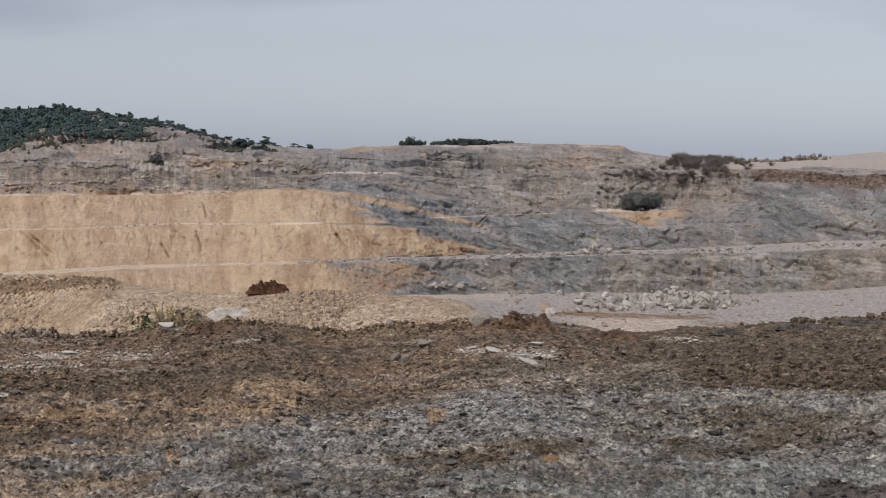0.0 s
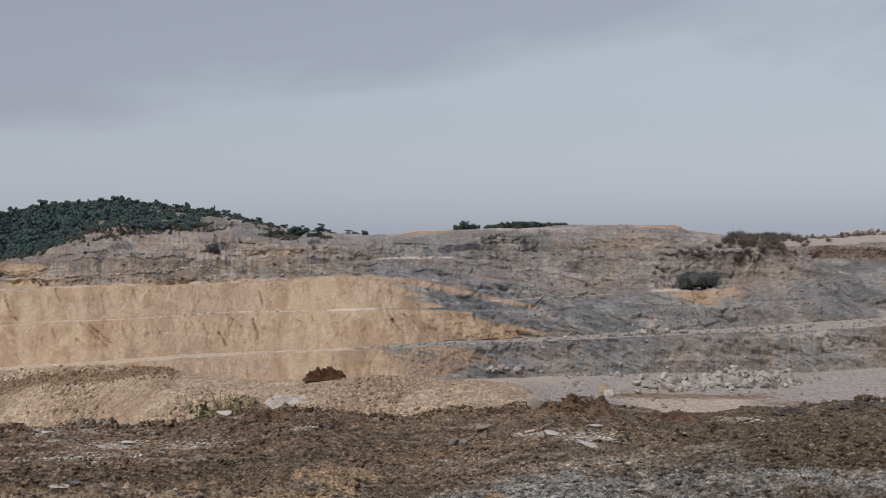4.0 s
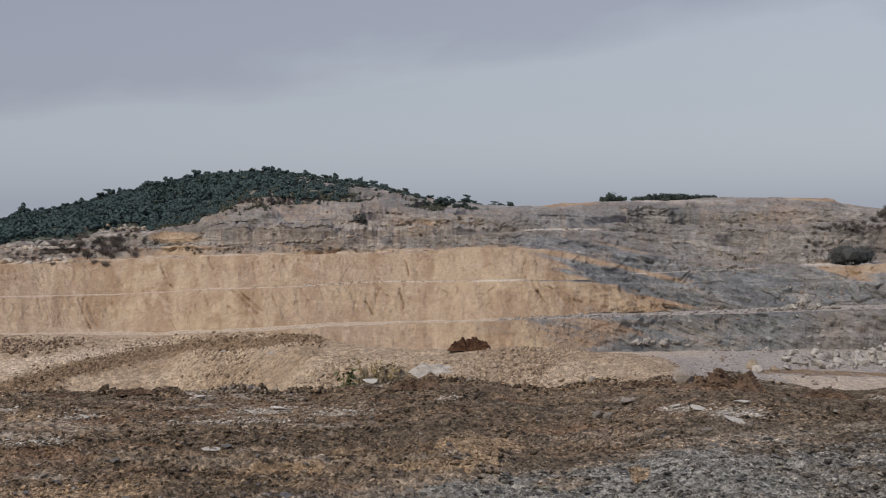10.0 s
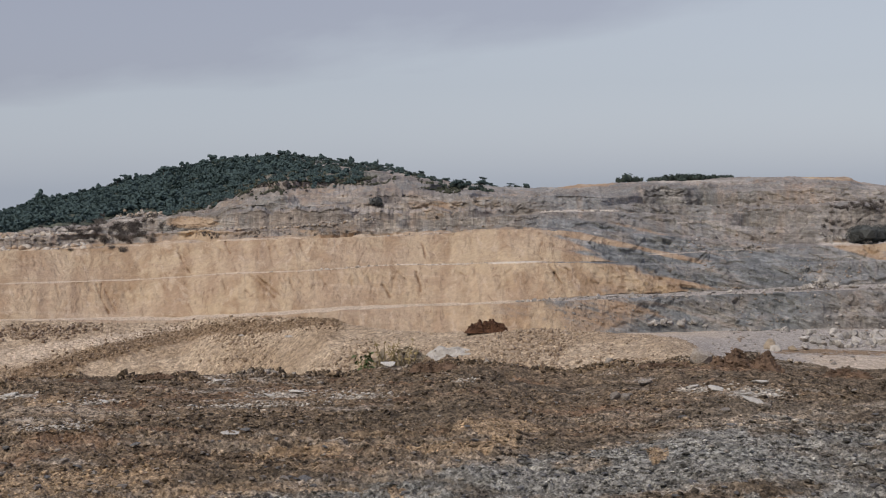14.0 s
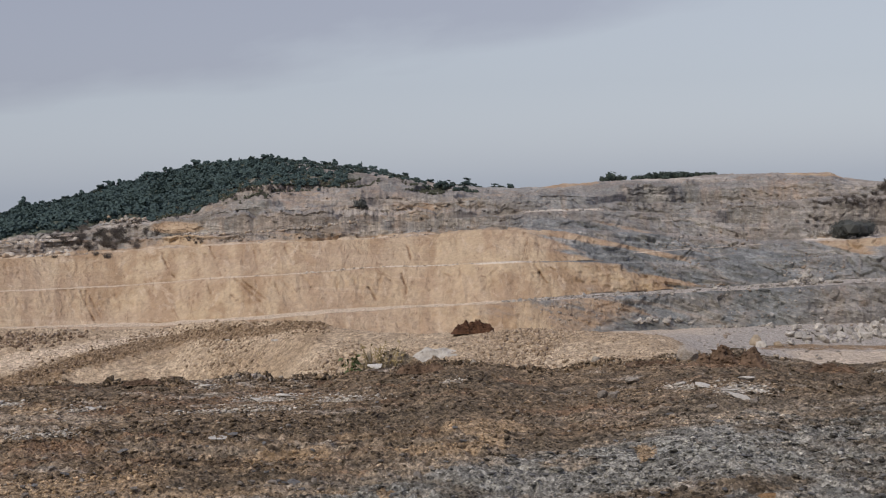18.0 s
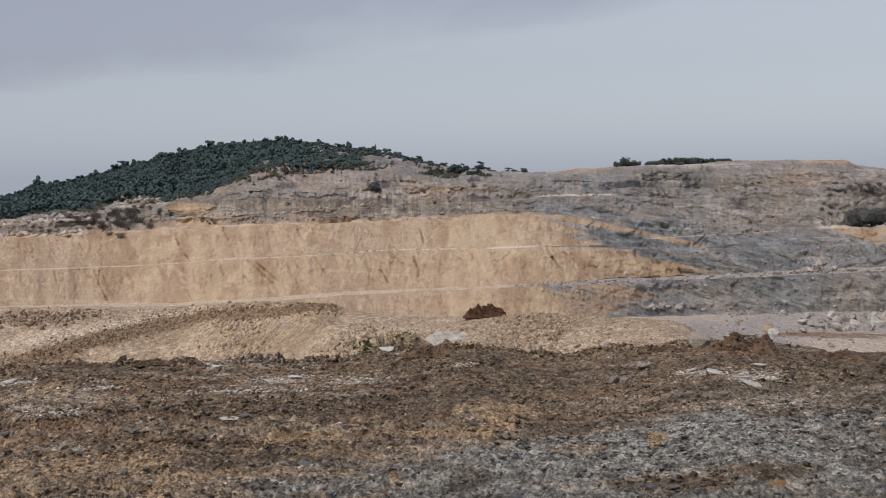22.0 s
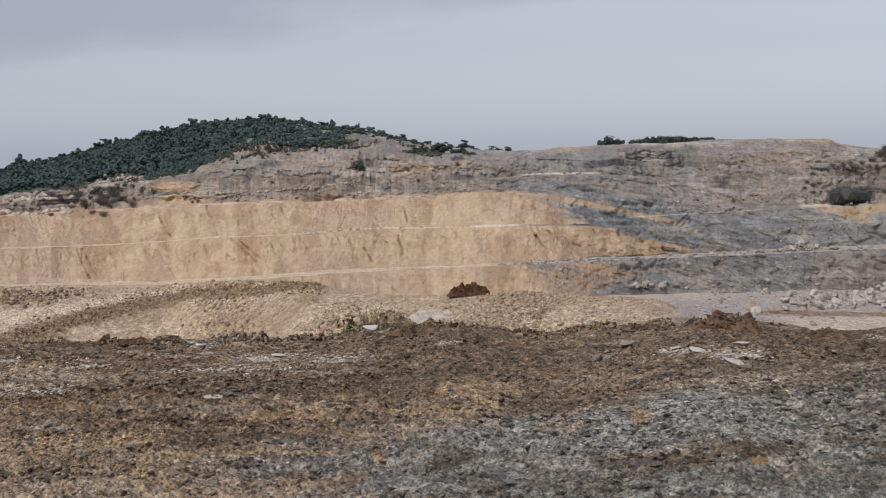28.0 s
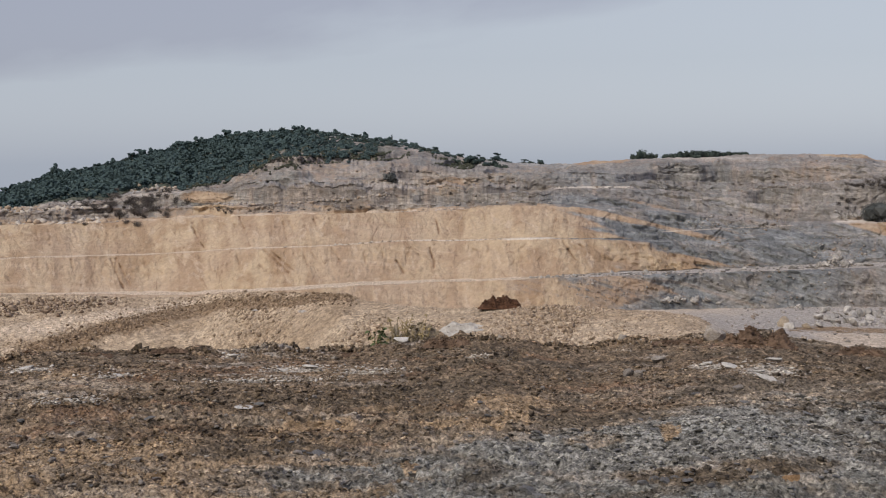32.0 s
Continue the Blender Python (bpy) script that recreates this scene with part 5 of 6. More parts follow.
random.seed(4)
blocks = rock_set("boulder", LIMESTONE, 9)
grey_blocks = rock_set("boulder", boulder_material("grey_brown_rock", (0.15, 0.13, 0.11), (0.32, 0.28, 0.24), 0.8), 5)
small_blocks = rock_set("rock", LIMESTONE, 6, 1)
pale_slabs = rock_set("pale_stone", PALE_STONE, 4, 2, 0.35)
field_rocks = rock_set("stone", FIELD_STONE, 5)
grey_rocks = rock_set("grey_stone", GREY_STONE, 5, 2, 0.55)


# boulders blasted onto the quarry floor
def floor_boulders():
    group = "boulders on the quarry floor"
    for _ in range(150):
        b = random.triangular(4.6, 12.6, 9.8)
        el = random.triangular(-6.9, -6.15, -6.5 if b > 8.6 else -6.75)
        size = random.choice((0.4, 0.5, 0.7, 0.9, 1.2, 1.5)) * random.uniform(0.8, 1.25)
        put_rock("boulder", random.choice(blocks), spot(b, el, "toe") + Vector((0, 0, random.uniform(0.15, 1.0) * 1.1 * math.exp(-((b - 9.9) / 0.9) ** 2 - ((el + 6.25) / 0.16) ** 2))), size, "pale grey limestone boulder on the quarry floor", group, "boulder")
    for _ in range(46):
        b = random.gauss(9.75, 0.75)
        high = 1.5 * math.exp(-((b - 9.75) / 0.7) ** 2)
        put_rock("boulder", random.choice(blocks), spot(b, random.gauss(-6.36, 0.06), "toe") + Vector((0, 0, random.uniform(0, high))), random.uniform(0.6, 1.5), "grey limestone boulder in a blasted heap", group, "boulder")
    for b, el, size in ((9.7, -6.15, 1.9), (9.1, -6.2, 1.6), (10.4, -6.25, 1.7), (8.6, -6.3, 1.4), (10.9, -6.35, 1.4), (9.9, -6.4, 1.5), (8.9, -6.45, 1.2), (11.9, -6.3, 1.2)):
        put_rock("boulder", random.choice(blocks), spot(b, el, "toe"), size, "large pale limestone boulder in a heap", group, "boulder")
    tan_blocks = rock_set("boulder", boulder_material("tan_rock", (0.34, 0.27, 0.19), (0.44, 0.355, 0.26), 1.6), 2)
    for b, el, size, mesh, label in ((4.35, -6.9, 1.9, tan_blocks[0], "rounded tan boulder on the quarry floor"), (5.25, -6.95, 1.5, tan_blocks[1], "ochre-stained boulder on the quarry floor"), (4.7, -7.0, 1.6, blocks[2], "low pale boulder on the quarry floor"), (5.8, -6.9, 1.2, blocks[4], "pale limestone boulder on the quarry floor"), (6.5, -6.85, 1.1, blocks[1], "pale limestone boulder on the quarry floor")):
        put_rock("boulder", mesh, spot(b, el, "toe"), size, label, group, "boulder", tall=1.0)
    for b0, el, n, spread in ((4.83, -6.03, 7, 0.35), (3.5, -6.1, 7, 0.45), (0.1, -6.0, 18, 0.6), (1.3, -6.05, 8, 0.6), (11.6, -5.98, 8, 0.6)):
        for _ in range(n):
            put_rock("boulder", random.choice(blocks), spot(b0 + random.gauss(0, 0.6) * spread, random.gauss(-5.92, 0.07), "edge") if b0 < 3 else spot(b0 + random.uniform(-1, 1) * spread, el + random.uniform(-0.05, 0.12), "toe"), random.uniform(0.5, 1.4), "grey limestone boulder at the foot of the face", "boulders at the foot of the face", "boulder", tall=0.9)


def edge_rocks():
    for _ in range(170):
        b = random.uniform(-6.6, 18.5)
        u = random.uniform(0.0, 0.6)
        put_rock("rock", random.choice(small_blocks), on_band(b, "back", u), random.choice((0.45, 0.6, 0.8, 1.2)) * random.uniform(0.7, 1.3), "grey rock tipped along the haul road's edge", "rocks along the haul road", tall=0.8)
    for _ in range(46):
        b = random.gauss(6.55, 0.5)
        put_rock("rock", random.choice(blocks), on_band(b, "back", random.uniform(0.1, 0.5)) + Vector((0, 0, max(0, 0.75 - abs(b - 6.55)))) * random.uniform(0, 1.9), random.uniform(0.6, 1.4), "pale limestone block in a heap on the bench", "heap of blocks on the bench")
    for _ in range(44):
        put_rock("rock", random.choice(small_blocks), spot(random.triangular(6.2, 7.9, 6.8), random.gauss(-2.44, 0.07)), random.uniform(0.4, 1.1), "pale rock heaped beside the large bush", "rocks beside the bush")
    for _ in range(125):
        b = random.triangular(12.2, 15.9, 14.6)
        put_rock("rock", random.choice(grey_blocks), on_band(b, "brow", random.uniform(0.9, 1.0)) + Vector((0, 0, random.uniform(0, 0.9) * smooth(b, 13.2, 14.2))), random.uniform(0.7, 2.0), "grey block heaped on the plateau", "blocks heaped on the plateau")
    spots, sizes = [], []
    for _ in range(260):
        spots.append(on_band(random.uniform(-30, -23.6), random.choice(("crest_back", "upper_back")), random.uniform(0, 1))[:])
        sizes.append(random.uniform(0.4, 1.4))
    for _ in range(70):
        spots.append(spot(random.gauss(-21.7, 0.6), random.gauss(-1.05, 0.06))[:])
        sizes.append(random.uniform(0.4, 1.0))
    for _ in range(90):
        spots.append(on_band(random.uniform(-19.6, -12), "upper_back", random.uniform(0, 0.5))[:])
        sizes.append(random.uniform(0.3, 0.8))
    for _ in range(75):
        b = random.choice((random.gauss(-9, 0.9), random.gauss(-12.8, 1.0), random.uniform(-20, -3)))
        spots.append(on_band(b, "ledge_back", random.uniform(0, 0.4))[:])
        sizes.append(random.uniform(0.15, 0.5))
    scatter("ledge_rubble", np.array(spots), np.array(sizes), LEDGE_RUBBLE, "pale broken rock lying along quarry ledges", 0.8)


floor_boulders()
edge_rocks()


# single stones that stand out on the field
def pale_patches():
    spots, sizes = [], []
    for b, el, wide_b, tall_el in CHALK:
        for _ in range(int(260 * wide_b)):
            spots.append(spot(b + random.gauss(0, 0.6) * wide_b, el + random.gauss(0, 0.8) * tall_el)[:])
            sizes.append(random.uniform(0.008, 0.024) if random.random() < 0.85 else random.uniform(0.024, 0.05))
    scatter("pale_gravel", np.array(spots), np.array(sizes), PALE_GRAVEL, "patches of pale broken stone in the soil", 0.5)


pale_patches()


def field_stones():
    for b, el, w, tall, mesh, label in (
        (-1.95, -9.05, 0.10, 1.3, field_rocks[0], "tan stone standing in churned soil"),
        (-1.55, -9.02, 0.09, 1.3, field_rocks[1], "tan stone standing in churned soil"),
        (-0.75, -8.45, 0.12, 1.0, field_rocks[2], "tan stone on churned soil"),
        (4.0, -8.35, 0.19, 1.0, pale_slabs[0], "pale flat stone on churned soil"),
        (2.2, -8.6, 0.16, 0.9, pale_slabs[1], "pale flat stone on churned soil"),
        (1.2, -8.55, 0.18, 0.8, pale_slabs[3], "pale flat stone on churned soil"),
        (4.6, -8.8, 0.12, 0.5, pale_slabs[2], "pale flat stone on churned soil"),
        (2.5, -9.5, 0.08, 1.0, field_rocks[3], "pale stone on churned soil"),
        (4.3, -9.3, 0.07, 1.0, field_rocks[4], "pale stone on churned soil"),
        (-18.6, -8.1, 0.17, 1.0, pale_slabs[0], "broad white stone slab lying in dark soil"),
        (-15.4, -8.62, 0.17, 1.0, pale_slabs[1], "broad white stone slab lying in dark soil"),
        (-16.6, -8.74, 0.13, 0.9, pale_slabs[2], "white stone slab lying in dark soil"),
        (-27.1, -8.25, 0.20, 0.9, pale_slabs[3], "long white stone slab lying in dark soil"),
        (-23.4, -8.72, 0.12, 0.8, pale_slabs[2], "thin pale stone slab lying in dark soil"),
        (-18.4, -10.2, 0.16, 0.3, pale_slabs[1], "pale flat stone on grey ground"),
        (-11.5, -7.62, 0.20, 1.0, pale_slabs[0], "white stone beside green weeds"),
        (1.55, -7.48, 0.26, 1.2, field_rocks[1], "pale boulder at the field's edge"),
    ):
        put_rock("stone", mesh, spot(b, el) - Vector((0, 0, 0.004)), w * 1.25, label, "stones on the field", "stone", turn=random.uniform(-0.4, 0.4), tall=tall, wide=1.3)
    p = spot(3.7, -9.05)
    put_rock("stone", pale_slabs[2], p, 0.16, "long white stone splinter on churned soil", "stones on the field", "stone", turn=-0.5, tall=0.9, wide=2.6)
    put_rock("stone", pale_slabs[0], spot(3.4, -8.8), 0.10, "thin white stone splinter on churned soil", "stones on the field", "stone", turn=0.1, tall=1.0, wide=2.4)
    ochre_rock = rock_mesh("ochre_stone", OCHRE_STONE, 77, 2, 0.4)
    put_rock("stone", ochre_rock, spot(4.75, -13.1), 0.17, "flat ochre stone in grey gravel", "stones on the field", "stone", turn=0.2, tall=0.8, wide=1.3)
    for b, el, w in ((3.25, -13.1, 0.13), (3.0, -12.9, 0.10), (-0.4, -13.4, 0.14), (-0.9, -13.3, 0.12), (-1.3, -13.5, 0.15), (-0.1, -13.2, 0.10), (-15.2, -12.2, 0.16), (-14.8, -12.5, 0.13), (-15.8, -12.1, 0.11), (-6.2, -13.9, 0.2), (-5.7, -14.1, 0.16), (-11, -12.9, 0.1), (8.5, -12.3, 0.1), (10.2, -11.2, 0.12), (14.5, -13.6, 0.14)):
        put_rock("stone", random.choice(grey_rocks), spot(b, el) - Vector((0, 0, 0.01)), w * 0.65, "flaky grey stone on the crushed rock field", "stones on the field", "stone", wide=1.3)
    for _ in range(190):
        b, el = random.uniform(-28, 18), random.triangular(-14.6, -8.2, -12.5)
        grey_here = b > -9 and el < -10.2
        mesh = random.choice(grey_rocks if grey_here or random.random() < 0.25 else field_rocks)
        put_rock("stone", mesh, spot(b, el), random.uniform(0.035, 0.085), "flaky grey stone on crushed rock" if grey_here else "grey-brown stone on churned ground", "stones on the field", "stone", tall=random.uniform(0.6, 1.0), wide=random.uniform(0.9, 1.5))

field_stones()
put_rock("pale_outcrop", rock_mesh("pale_outcrop", boulder_material("pale_marl_small", (0.40, 0.365, 0.32), (0.44, 0.40, 0.35), 2.5), 8, 3, 0.4), spot(-15.6, -6.2, "mound") - Vector((0, 0, 0.2)), 1.7, "pale marl outcrop on the spoil mound", "", "outcrop", turn=0.3, tall=0.6, wide=1.2)
put_rock("pale_outcrop", rock_mesh("pale_outcrop", boulder_material("pale_marl_flat", (0.40, 0.365, 0.32), (0.44, 0.40, 0.35), 2.5), 11, 3, 0.4), spot(-17.6, -6.1, "mound") - Vector((0, 0, 0.2)), 1.6, "pale marl outcrop on the spoil mound", "", "outcrop", turn=0.3, tall=0.5, wide=1.2)


def heap(name, place, length, height, material, label, seed, lumps, grain, clods=170):
    """A tipped heap of soil: a low dome broken up into clods."""
    bm = bmesh.new()
    r = random.Random(seed)
    n, m = 64, 34
    grid = []
    for j in range(m + 1):
        row = []
        for k in range(n + 1):
            x, y = k / n * 2 - 1, j / m * 2 - 1
            p = Vector((x * length / 2, y * length / 4, seed * 1.7))
            h = max(0.0, (1 - abs(x) ** 3) * (1 - y * y)) ** 0.7
            h *= 0.62 + 0.55 * noise.noise(Vector((x * lumps * 0.45, y, seed))) + 0.3 * noise.noise(Vector((x * lumps * 1.3, y * 2, seed + 5)))
            clod_ = 0.6 - 1.2 * abs(noise.noise(p * grain)) - 0.8 * abs(noise.noise(p * grain * 2.3))
            row.append(bm.verts.new((p.x, p.y, height * (h + 0.30 * clod_ * min(1.0, 3 * h)) - 0.12 * height)))
        grid.append(row)
    for j in range(m):
        for k in range(n):
            bm.faces.new((grid[j][k], grid[j][k + 1], grid[j + 1][k + 1], grid[j + 1][k]))
    for _ in range(clods):
        x, y = max(-1, min(1, r.gauss(0, 0.5))), r.uniform(-0.9, 0.4)
        v = grid[int((y + 1) / 2 * m)][int((x + 1) / 2 * n)].co
        q = bmesh.ops.create_icosphere(bm, subdivisions=1, radius=1)["verts"]
        d = length * r.uniform(0.010, 0.034)
        for w in q:
            f = d * r.uniform(0.35, 1.25)
            w.co = Vector((v.x + w.co.x * f * 1.2, v.y + w.co.y * f, v.z + d * 0.3 + w.co.z * f * 0.85))
    ob = part(name, bm, material)
    ob.location = place
    ob.rotation_euler = (0, 0, -math.atan2(place.x, place.y))
    return tagged(ob, label, "soil hump")


PALE_MARL = soil_material("pale_marl", (0.33, 0.297, 0.255), (0.52, 0.475, 0.415), 2.0)
tagged(heap("pale_outcrop", spot(-8.95, -7.2, "mound") - Vector((0, 0, 0.1)), 3.4, 1.05, PALE_MARL, "pale grey marl outcrop on the spoil mound", 23, 2, 0.45, 14), "pale grey marl outcrop on the spoil mound", "outcrop")
heap("soil_hump", top_of(-7.35, "mound") + Vector((0, -0.4, 0.05)), 3.0, 1.0, DARK_SOIL, "dark red-brown soil heap tipped on the spoil mound", 3, 6, 1.5)
heap("soil_hump", ground_at(3.3, 14.75) - Vector((0, 0, 0.015)), 0.8, 0.22, CLOD_SOIL, "brown clod heap at the field's edge", 9, 5, 9.0)
heap("soil_hump", ground_at(-10.9, 16.6) + Vector((0, 0, 0.02)), 1.0, 0.44, HUMP_SOIL, "weedy yellow-brown spoil hump behind the field's edge", 44, 5, 7.0)
heap("soil_hump", ground_at(17.2, 6.9), 0.62, 0.10, GREY_SOIL, "dark clod heap on grey crushed rock", 51, 6, 14.0)
heap("soil_hump", ground_at(7.4, 14.9), 0.5, 0.09, CLOD_SOIL, "low brown clod heap at the field's edge", 12, 4, 9.0)
heap("soil_hump", ground_at(-9.6, 14.9), 0.55, 0.11, CLOD_SOIL, "brown clod heap at the field's edge", 15, 5, 9.0)
for k, (b, w, h) in enumerate(((-21.3, 0.4, 0.045), (-24.5, 0.5, 0.04), (-14.0, 0.4, 0.04), (0.2, 0.6, 0.045), (12.4, 0.6, 0.045), (15.2, 0.7, 0.05), (17.6, 0.6, 0.045))):
    heap("soil_hump", ground_at(b, 14.9), w, h, CLOD_SOIL if b < 6 else GREY_SOIL, "low brown clod heap at the field's edge", 30 + k, 5, 9.0)


# ---- plants ----
def tube(bm, a, b, ra, rb, sides=5):
    a, b = Vector(a), Vector(b)
    q = (b - a).to_track_quat("Z", "Y")
    rings_ = []
    for p, r in ((a, ra), (b, rb)):
        rings_.append([bm.verts.new(p + q @ Vector((math.cos(6.2832 * k / sides) * r, math.sin(6.2832 * k / sides) * r, 0))) for k in range(sides)])
    for k in range(sides):
        bm.faces.new((rings_[0][k], rings_[0][(k + 1) % sides], rings_[1][(k + 1) % sides], rings_[1][k]))


def foliage(bm, r, blobs, count, leaf):
    """Small folded leaf clumps spread over and inside rounded blobs (centre, radii)."""
    for _ in range(count):
        c, rad = r.choice(blobs)
        d = Vector((r.gauss(0, 1), r.gauss(0, 1), r.gauss(0, 1))).normalized() * r.uniform(0.45, 1.08)
        p = Vector(c) + Vector((d.x * rad[0], d.y * rad[1], d.z * rad[2]))
        a = Vector((r.gauss(0, 1), r.gauss(0, 1), r.gauss(0, 1))).normalized()
        b = a.orthogonal().normalized()
        n = a.cross(b)
        s = leaf * r.uniform(0.6, 1.3)
        v = [bm.verts.new(p + q) for q in (-a * s, b * s * 0.7 + n * s * 0.3, a * s, -b * s * 0.7 + n * s * 0.3)]
        bm.faces.new((v[0], v[1], v[2]))
        bm.faces.new((v[0], v[2], v[3]))


def cores(bm, r, blobs, share=0.82):
    """The dense inside of a crown: small uneven lumps."""
    for c, rad in blobs:
        made = bmesh.ops.create_icosphere(bm, subdivisions=1, radius=1)["verts"]
        for v in made:
            f = share * r.uniform(0.75, 1.15)
            v.co = Vector(c) + Vector((v.co.x * rad[0] * f, v.co.y * rad[1] * f, v.co.z * rad[2] * f))


def twigs(bm, r, blobs, count, length):
    """Thin bare twigs that spread up and out of a shrub."""
    for _ in range(count):
        c, rad = r.choice(blobs)
        p = Vector(c) + Vector((r.gauss(0, 0.45) * rad[0], r.gauss(0, 0.45) * rad[1], r.gauss(-0.1, 0.4) * rad[2]))
        d = Vector((r.gauss(0, 0.7), r.gauss(0, 0.7), r.uniform(0.2, 1.2))).normalized() * length * r.uniform(0.5, 1.3)
        tube(bm, p, p + d, 0.022, 0.008, 3)


def tree(name, seed, height, width, style, material, label, leaf=0.24, count=110, core=0.82):
    r = random.Random(seed)
    root = new(name)
    bm = bmesh.new()
    top = height * (0.8 if style != "bush" else 0.5)
    knee = Vector((r.uniform(-0.1, 0.1) * width, r.uniform(-0.1, 0.1) * width, top * 0.5))
    thick = 0.045 * height + 0.02
    tube(bm, (0, 0, -0.3), knee, thick, thick * 0.7, 6)
    tip = knee + Vector((r.uniform(-0.08, 0.08) * width, r.uniform(-0.08, 0.08) * width, top * 0.5))
    tube(bm, knee, tip, thick * 0.7, thick * 0.3, 6)
    blobs = []
    if style == "flat":
        for k in range(5):
            blobs.append(((r.uniform(-0.34, 0.34) * width, r.uniform(-0.3, 0.3) * width, height * r.uniform(0.78, 0.92)), (width * 0.26, width * 0.26, height * 0.09)))
    elif style == "cone":
        for k in range(6):
            f = k / 5
            w = width * 0.5 * (1 - 0.8 * f) + 0.1
            blobs.append(((r.uniform(-0.06, 0.06) * width, r.uniform(-0.06, 0.06) * width, height * (0.2 + 0.75 * f)), (w, w, height * 0.12)))
    elif style == "bush":
        for k in range(7):
            x = r.uniform(-0.32, 0.32) * width
            blobs.append(((x, r.uniform(-0.2, 0.2) * width, height * (0.42 - 0.25 * abs(x) / width) * r.uniform(0.8, 1.1)), (width * 0.22, width * 0.22, height * 0.40)))
    else:
        for k in range(6):
            blobs.append(((r.uniform(-0.28, 0.28) * width, r.uniform(-0.28, 0.28) * width, height * r.uniform(0.28, 0.78)), (width * 0.28, width * 0.28, height * 0.22)))
    for c, rad in blobs:
        start_ = knee.lerp(tip, r.uniform(0, 0.8))
        tube(bm, start_, c, thick * 0.35, thick * 0.12, 4)
    part("trunk", bm, BARK, root)
    bm = bmesh.new()
    if core:
        cores(bm, r, blobs, core)
    else:
        twigs(bm, r, blobs, 150, height * 0.34)
    foliage(bm, r, blobs, count, leaf)
    part("crown", bm, material, root)
    return tagged(root, label, "bush" if "bush" in name else "tree")


def hill_plants():
    kinds = [
        tree("tree", 1, 4.2, 3.6, "round", PINE_LEAF, "dark green tree on the wooded hill"),
        tree("tree", 2, 5.0, 3.0, "round", PINE_LEAF, "tall dark green tree on the wooded hill"),
        tree("pine_tree", 3, 5.2, 4.4, "flat", PINE_LEAF, "flat-topped dark pine on the wooded hill"),
        tree("tree", 4, 3.2, 3.6, "bush", OAK_LEAF, "low dark green scrub tree on the hill"),
        tree("pine_tree", 5, 6.2, 2.6, "cone", PINE_LEAF, "pointed dark conifer on the wooded hill"),
        tree("tree", 6, 2.6, 3.2, "bush", OAK_LEAF, "low scrub tree on the hill"),
    ]
    used = set()

    def plant(k, p, s):
        m = pose(p.x, p.y, p.z - 0.15, 0, 0, random.uniform(0, 360))
        if k not in used:
            used.add(k)
            ob = kinds[k]
            ob.matrix_basis = m
        else:
            ob = copy_thing(kinds[k], m)
        ob.scale = (s * 1.1, s * 1.1, s * random.uniform(0.65, 0.95))
        ob["group"] = "trees on the hill"

    # along the crest
    b = -29.5
    while b < -10.6:
        plant(random.choice((0, 0, 1, 3, 3, 5, 5)), on_band(b, "skyline", random.uniform(0.93, 1.0)), random.uniform(0.4, 0.85))
        b += random.uniform(0.05, 0.16)
    for b, k, s in ((-22.3, 2, 0.85), (-16.95, 4, 0.5), (-15.6, 1, 0.65), (-11.9, 4, 0.55), (-25.7, 1, 1.0), (-18.7, 0, 1.0)):
        plant(k, on_band(b, "skyline", 0.99), s)
    for _ in range(85):
        plant(random.choice((0, 2, 3, 3, 5, 5)), on_band(random.uniform(-12.6, -5.6), "skyline", random.uniform(0.8, 1.0)), random.uniform(0.28, 0.55))
    for _ in range(60):
        plant(random.choice((3, 5, 5)), on_band(random.uniform(-15.5, -8.5), "skyline", random.uniform(0.1, 0.9)), random.uniform(0.35, 0.7))
    for _ in range(34):
        plant(random.choice((0, 3, 5)), on_band(random.gauss(-8.3, 0.6), "brow", random.uniform(0.72, 1.0)), random.uniform(0.3, 0.6))
    # the small wood on the far skyline
    for b, s in ((-1.7, 0.9), (-1.4, 1.1), (-1.15, 1.0), (-0.95, 0.7)):
        plant(3, on_band(b, "skyline", 0.97), s)
    b = -0.35
    while b < 2.9:
        plant(random.choice((3, 5, 5)), on_band(b, "skyline", random.uniform(0.9, 1.0)), random.uniform(0.7, 1.05) * (1 if b < 1.8 else 0.55))
        b += random.uniform(0.05, 0.12)
    for k in range(len(kinds)):
        if k not in used:
            plant(k, on_band(-20 - k, "skyline", 0.9), 0.7)

    # the closed wood on the slope, crown by crown in one object
    r = random.Random(12)
    crowns = []
    for k in range(4):
        bm = bmesh.new()
        lumps = [((r.uniform(-0.7, 0.7), r.uniform(-0.7, 0.7), r.uniform(0.6, 1.1)), (0.85, 0.85, 0.6)) for _ in range(2)]
        cores(bm, r, lumps, 0.85)
        foliage(bm, r, lumps, 64, 0.42)
        bm.verts.index_update()
        crowns.append((np.array([v.co[:] for v in bm.verts]), np.array([[v.index for v in f.verts] for f in bm.faces])))
        bm.free()
    a0, a1 = row_range("skyline")
    cos, tris, off = [], [], 0
    n = 6500
    bs = rng.uniform(-31.4, -9.0, n)
    us = rng.uniform(0, 1, n)
    for q in range(n):
        if rng.uniform() < smooth(bs[q] + 1.2 * us[q], -17.2, -12.6) * (0.97 - 0.25 * us[q]):
            continue
        p = on_band(bs[q], "skyline", us[q])
        v, t = crowns[q % 4]
        turn = rng.uniform(0, 6.28)
        cs, sn = math.cos(turn), math.sin(turn)
        flat = rng.uniform(0.6, 1.0)
        s = (0.45 + 0.75 * rng.uniform() ** 2) * (1 - 0.4 * smooth(bs[q], -17, -14))
